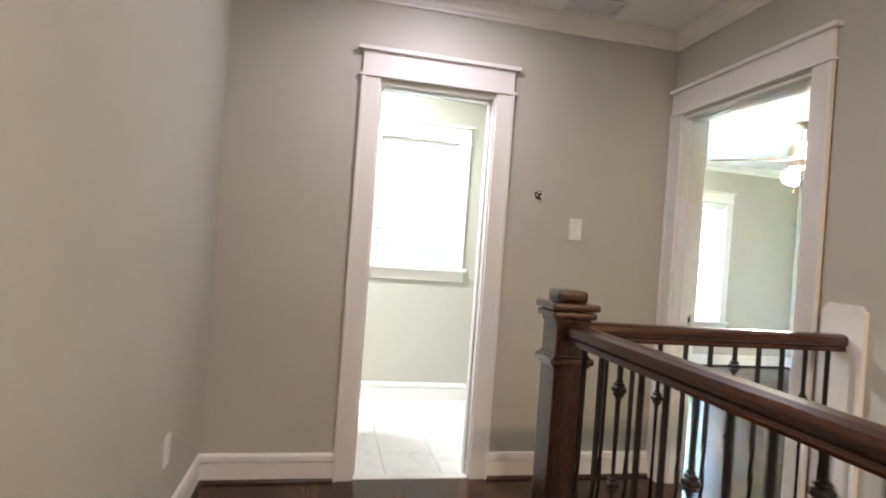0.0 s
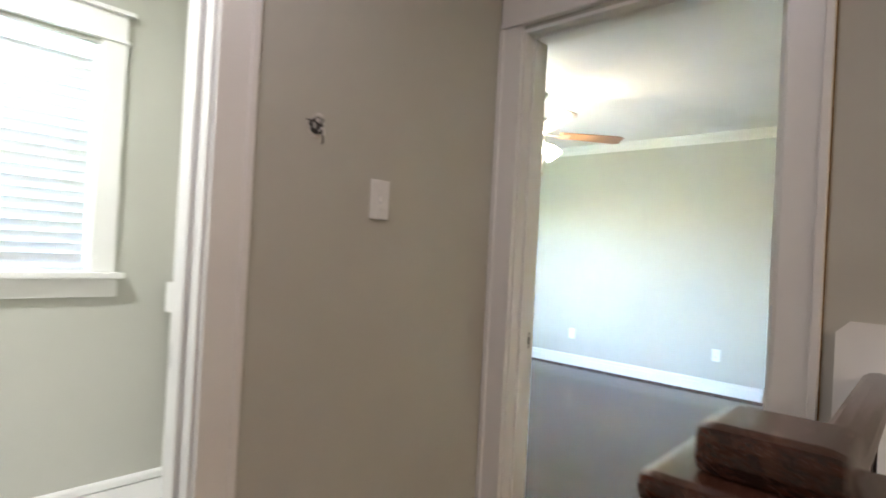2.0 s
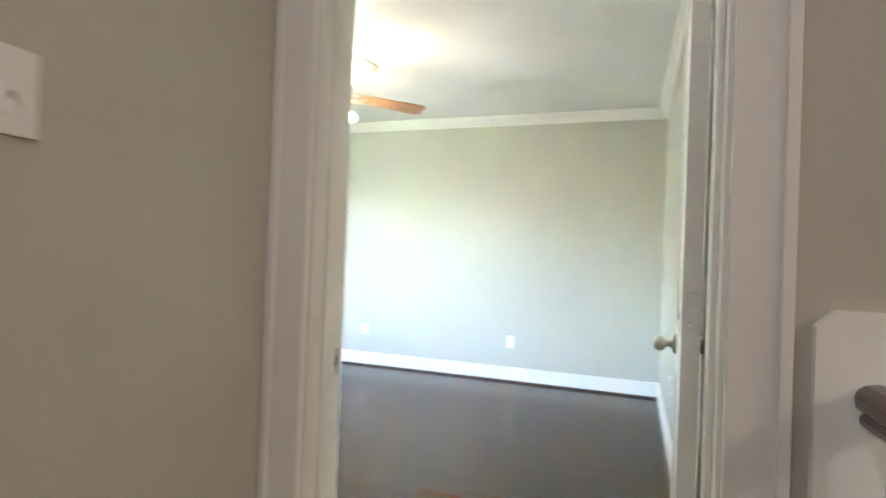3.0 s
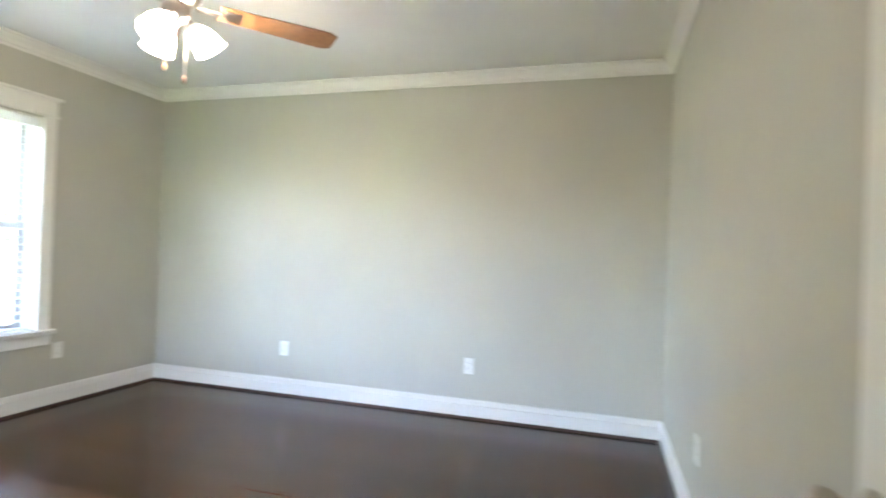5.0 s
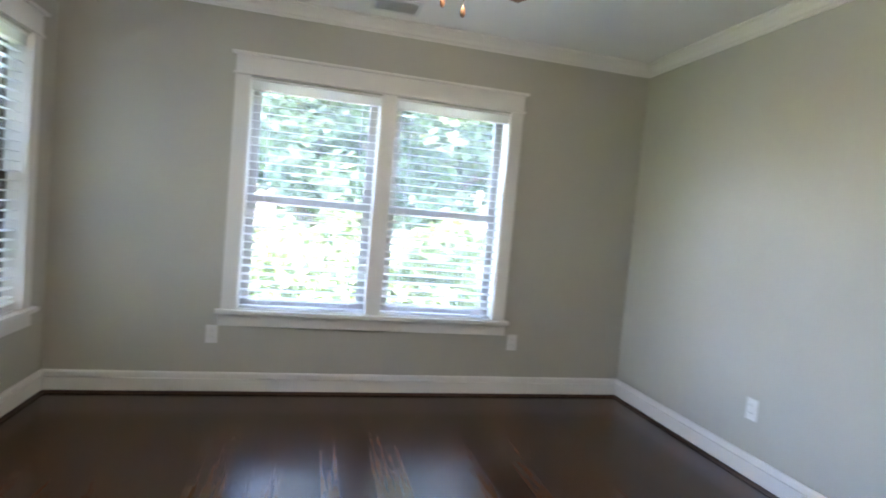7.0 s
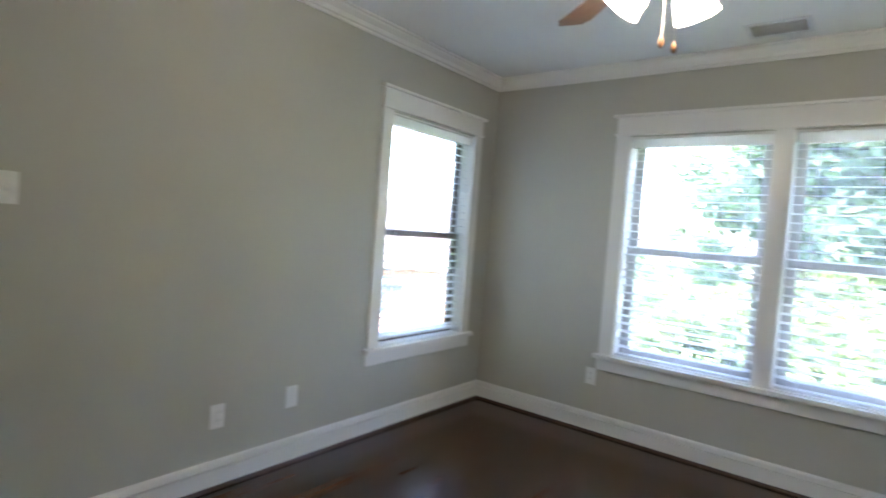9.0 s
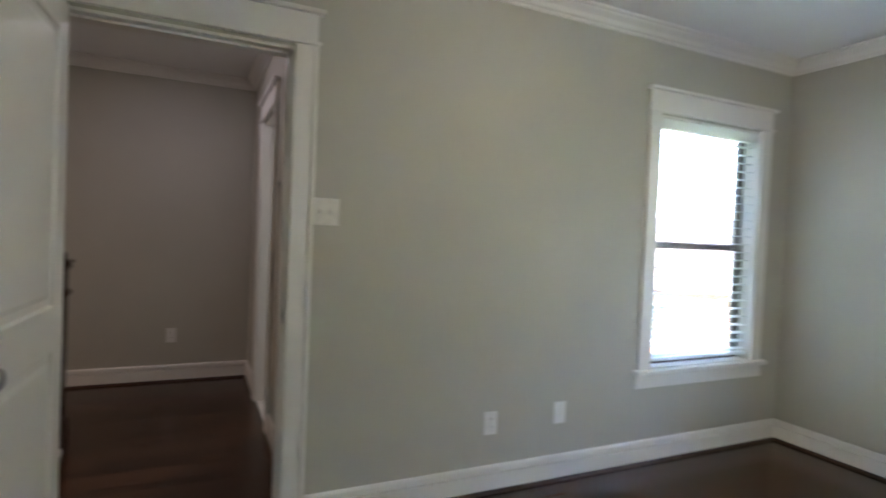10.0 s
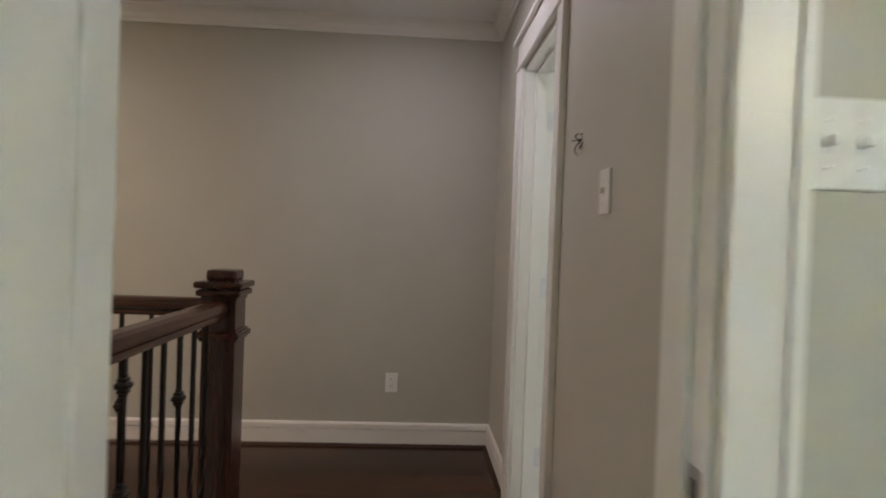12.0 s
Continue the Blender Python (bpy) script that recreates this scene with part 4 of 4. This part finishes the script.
# ---- bathroom fixture seen at the side ----
v = thing("bath_ledge", "white painted ledge board on the bathroom wall", "ledge")
part("board", box(TE - 0.075, TE, 4.22, 4.38, 0.885, 1.02, bevel=0.006), TRIM, v)
part("post", box(TE - 0.055, TE, 4.24, 4.36, 0.164, 0.885, bevel=0.004), TRIM, v)

# ---- outdoors ----
G = -3.1
ground = tagged(link_mesh("ground", box(-600, 600, -600, 600, G - 1, G), TURF), "grass lawn around the house", "ground", kind="structure")
tagged(link_mesh("road", box(-300, 300, 26, 33, G - 0.5, G + 0.012), ASPHALT), "grey asphalt street beyond the trees", "road", kind="structure")
tagged(link_mesh("pavement", box(1.2, 4.3, 7.2, 26, G - 0.5, G + 0.03), CONCRETE), "pale concrete driveway", "driveway", kind="structure")
tagged(link_mesh("pavement_walk", box(-300, 300, 23.0, 24.4, G - 0.5, G + 0.02), CONCRETE), "pale concrete pavement", "pavement", kind="structure")
# porch roof, made larger and paler to reflect sun onto the bedroom ceiling
bm = bmesh.new()
add_box(bm, -0.5, 6.6, 6.4, 8.6, -0.75, -0.60)
tagged(link_mesh("porch_roof", bm, PALE_ROOF), "pale porch roof under the windows", "roof", kind="structure")
bm = bmesh.new()
add_box(bm, -0.3, 6.4, 6.45, 6.55, G, -0.75)
for x in (0.0, 3.2, 6.2):
    add_box(bm, x - 0.1, x + 0.1, 8.30, 8.50, G, -0.75)
tagged(link_mesh("porch_wall", bm, SUBFLOOR), "pale porch wall and posts", "porch", kind="structure")


def tree(x, y, height, spread, mat, seed, leaves, size, low=0.30):
    rng = random.Random(seed)
    t = thing("tree", "leafy garden tree with a broken crown", "tree", "garden trees", at=(x, y, G))
    bm = bmesh.new()

    def limb(p, q, r0, r1):
        d = (q - p).normalized()
        s = d.orthogonal().normalized()
        o = d.cross(s)
        a = [bm.verts.new(p + (s * math.cos(k * math.pi / 3) + o * math.sin(k * math.pi / 3)) * r0) for k in range(6)]
        b = [bm.verts.new(q + (s * math.cos(k * math.pi / 3) + o * math.sin(k * math.pi / 3)) * r1) for k in range(6)]
        for k in range(6):
            bm.faces.new((a[k], a[(k + 1) % 6], b[(k + 1) % 6], b[k])).smooth = True

    top = Vector((rng.uniform(-0.4, 0.4), rng.uniform(-0.4, 0.4), height * 0.62))
    fork = Vector((top.x * 0.4, top.y * 0.4, height * low))
    r = 0.022 * height
    limb(Vector((0, 0, -0.05)), fork, r * 1.3, r * 0.85)
    limb(fork, top, r * 0.85, r * 0.3)
    tips = [top]
    for k in range(11):
        a = k * 2.4 + rng.uniform(-0.4, 0.4)
        s = fork.lerp(top, rng.uniform(0.0, 0.9))
        ln = spread * rng.uniform(0.5, 0.95)
        q = s + Vector((math.cos(a) * ln, math.sin(a) * ln, height * rng.uniform(0.05, 0.30)))
        mid = s.lerp(q, 0.5) + Vector((0, 0, 0.08 * height * rng.random()))
        limb(s, mid, r * 0.38, r * 0.24)
        limb(mid, q, r * 0.24, r * 0.08)
        tips += [q, mid]
    part("trunk", bm, BARK, t)
    # clumps of small leaves round the limbs
    clumps = []
    for q in tips:
        for k in range(4):
            clumps.append((q + Vector([rng.gauss(0, 0.22) * spread for _ in range(2)] + [rng.gauss(0.05, 0.10) * height]), spread * rng.uniform(0.14, 0.30)))
    vs, fs = [], []
    for k in range(leaves):
        c, cr = clumps[rng.randrange(len(clumps))]
        d = Vector((rng.gauss(0, 1), rng.gauss(0, 1), rng.gauss(0, 0.8))).normalized() * cr * rng.random() ** 0.4
        p = c + d
        if p.z < height * low * 0.6:
            continue
        n = (d.normalized() + Vector((rng.uniform(-1, 1), rng.uniform(-1, 1), rng.uniform(-0.2, 1.2)))).normalized()
        s = n.orthogonal().normalized()
        s = (s * math.cos(k) + n.cross(s) * math.sin(k)) * size * rng.uniform(0.6, 1.3)
        o = n.cross(s) * 0.55
        i = len(vs)
        vs += [p - s, p + o * 0.9 + n * 0.02, p + s, p - o * 0.9 + n * 0.02]
        fs.append((i, i + 1, i + 2, i + 3))
    me = bpy.data.meshes.new("crown")
    me.from_pydata([tuple(q) for q in vs], [], fs)
    me.materials.append(mat)
    c = new("crown", me)
    c.parent = t


tree(6.6, 15.5, 10.5, 3.4, LEAF_B, 1, 15000, 0.15)
tree(3.6, 17.5, 9.0, 2.8, LEAF_B, 2, 11000, 0.15)
tree(5.2, 12.2, 4.6, 2.2, LEAF_C, 3, 9000, 0.11, 0.2)
tree(2.6, 14.0, 4.2, 1.7, LEAF_C, 4, 7000, 0.11, 0.2)
tree(9.0, 14.5, 7.0, 2.8, LEAF_A, 5, 9000, 0.13)
tree(0.2, 19.0, 4.6, 1.9, LEAF_A, 6, 7000, 0.12, 0.2)
tree(12.0, 18.0, 10.0, 3.6, LEAF_B, 7, 10000, 0.17)
tree(7.6, 11.2, 3.4, 1.5, LEAF_A, 8, 6000, 0.10, 0.15)
tree(-9.0, 24.0, 6.0, 2.4, LEAF_A, 9, 6000, 0.16, 0.25)


def shrub(x, y, r, mat, seed):
    rng = random.Random(seed)
    vs, fs = [], []
    for k in range(2600):
        d = Vector((rng.gauss(0, 1), rng.gauss(0, 1), abs(rng.gauss(0, 0.8)))).normalized() * r * rng.uniform(0.65, 1.0) * (1 + 0.18 * math.sin(5 * rng.random()))
        n = (d.normalized() + Vector((rng.uniform(-0.7, 0.7), rng.uniform(-0.7, 0.7), rng.uniform(-0.3, 0.7)))).normalized()
        s = n.orthogonal().normalized() * 0.07 * rng.uniform(0.6, 1.3)
        o = n.cross(s) * 0.6
        i = len(vs)
        vs += [d - s, d + o, d + s, d - o]
        fs.append((i, i + 1, i + 2, i + 3))
    t = thing("shrub", "rounded green garden shrub", "shrub", "garden shrubs", at=(x, y, G))
    me = bpy.data.meshes.new("foliage")
    me.from_pydata([tuple(q) for q in vs], [], fs)
    me.materials.append(mat)
    c = new("foliage", me)
    c.parent = t
    part("stem", lathe(((0.06, -0.02), (0.04, r * 0.6), (0.02, r * 0.8)), seg=8), BARK, t)


for k, (x, y, r) in enumerate(((4.9, 9.6, 0.9), (6.3, 9.3, 1.0), (0.4, 10.5, 0.8), (-0.8, 12.0, 0.9), (7.8, 9.0, 0.8), (5.0, 14.6, 1.0))):
    shrub(x, y, r, (LEAF_A, LEAF_C)[k % 2], 20 + k)


def far_house(x, y, turn, w, d, hgt, wall_mat):
    t = thing("house", "brick house with a shingle gable roof across the garden", "house", "neighbouring houses", at=(x, y, G))
    t.rotation_euler = (0, 0, radians(turn))
    part("wall", box(-w / 2, w / 2, -d / 2, d / 2, 0, hgt), wall_mat, t)
    bm = bmesh.new()
    e = 0.5
    a = [bm.verts.new(c) for c in ((-w / 2 - e, -d / 2 - e, hgt - 0.1), (-w / 2 - e, d / 2 + e, hgt - 0.1), (-w / 2 - e, 0, hgt + d * 0.32))]
    b = [bm.verts.new((w / 2 + e, v.co.y, v.co.z)) for v in a]
    bm.faces.new(a)
    bm.faces.new(b[::-1])
    for k in range(3):
        bm.faces.new((a[k], a[(k + 1) % 3], b[(k + 1) % 3], b[k]))
    part("roof", bm, SHINGLE, t)
    for k in range(4):
        u = -w / 2 + w * (k + 0.5) / 4
        wd = part("window", box(u - 0.55, u + 0.55, -d / 2 - 0.04, -d / 2 + 0.02, 0.9, 2.3), TRIM, t)
        part("pane", box(u - 0.46, u + 0.46, -d / 2 - 0.055, -d / 2 - 0.04, 0.99, 2.21), SLOT, wd)


far_house(-13, 20, 35, 12, 8, 2.9, BRICK)
far_house(-2, 42, 5, 13, 8, 3.0, BRICK)
far_house(16, 44, -4, 13, 8, 3.0, CONCRETE)

# ---- floor pieces ----
unit = bmesh.new()
add_box(unit, -0.5, 0.5, -0.5, 0.5, -1.0, 0.0)
PLANK = bpy.data.meshes.new("plank")
unit.to_mesh(PLANK)
unit.free()
PLANK.materials.append(FLOOR)
PITCH = 0.082


def planks(parent, x0, x1, y0, y1, seed, skip=None, long=1.25):
    rng = random.Random(seed)
    x = x0
    while x < x1 - 0.005:
        w = min(PITCH, x1 - x)
        y = y0 - rng.uniform(0, long)
        while y < y1:
            ln = long * rng.uniform(0.7, 1.3)
            a, b = max(y, y0), min(y + ln, y1)
            y += ln
            spans = [(a, b)]
            if skip and x + w > skip[0] and x < skip[1]:
                spans = [(a, min(b, skip[2])), (max(a, skip[3]), b)]
            for c, d in spans:
                if d - c > 0.02:
                    p = new("plank", PLANK)
                    p.parent = parent
                    p.location = (x + w / 2, (c + d) / 2, 0.0)
                    p.scale = (w, d - c, 0.0115)
        x += w


planks(floor_hall, HW, HE, 0.2, HN, 1, (WELL[0], HE + 1, -9, WELL[3]))
planks(floor_hall, HE, BW, BED_DOOR[0] + 0.012, BED_DOOR[1] - 0.012, 5)
planks(floor_hall, HW, WELL[0], HS, 0.2, 2, None, 2.5)
planks(floor_bedroom, BW, BE, BS, BN, 3)

TILE = bpy.data.meshes.new("tile")
unit = bmesh.new()
add_box(unit, -0.5, 0.5, -0.5, 0.5, -1.0, 0.0)
unit.to_mesh(TILE)
unit.free()
TILE.materials.append(MARBLE)
tx, k = TW, 0
while tx < TE:
    tw = min(0.305, TE - tx)
    ty = HN + 0.052 - 0.30 * (k % 2)
    while ty < TN:
        c, d = max(ty, HN + 0.052), min(ty + 0.61, TN)
        if d - c > 0.02 and tw > 0.02:
            p = new("tile", TILE)
            p.parent = floor_bath
            p.location = (tx + tw / 2, (c + d) / 2, 0.0)
            p.scale = (tw - 0.003, d - c - 0.003, 0.0095)
        ty += 0.61
    tx += 0.305
    k += 1
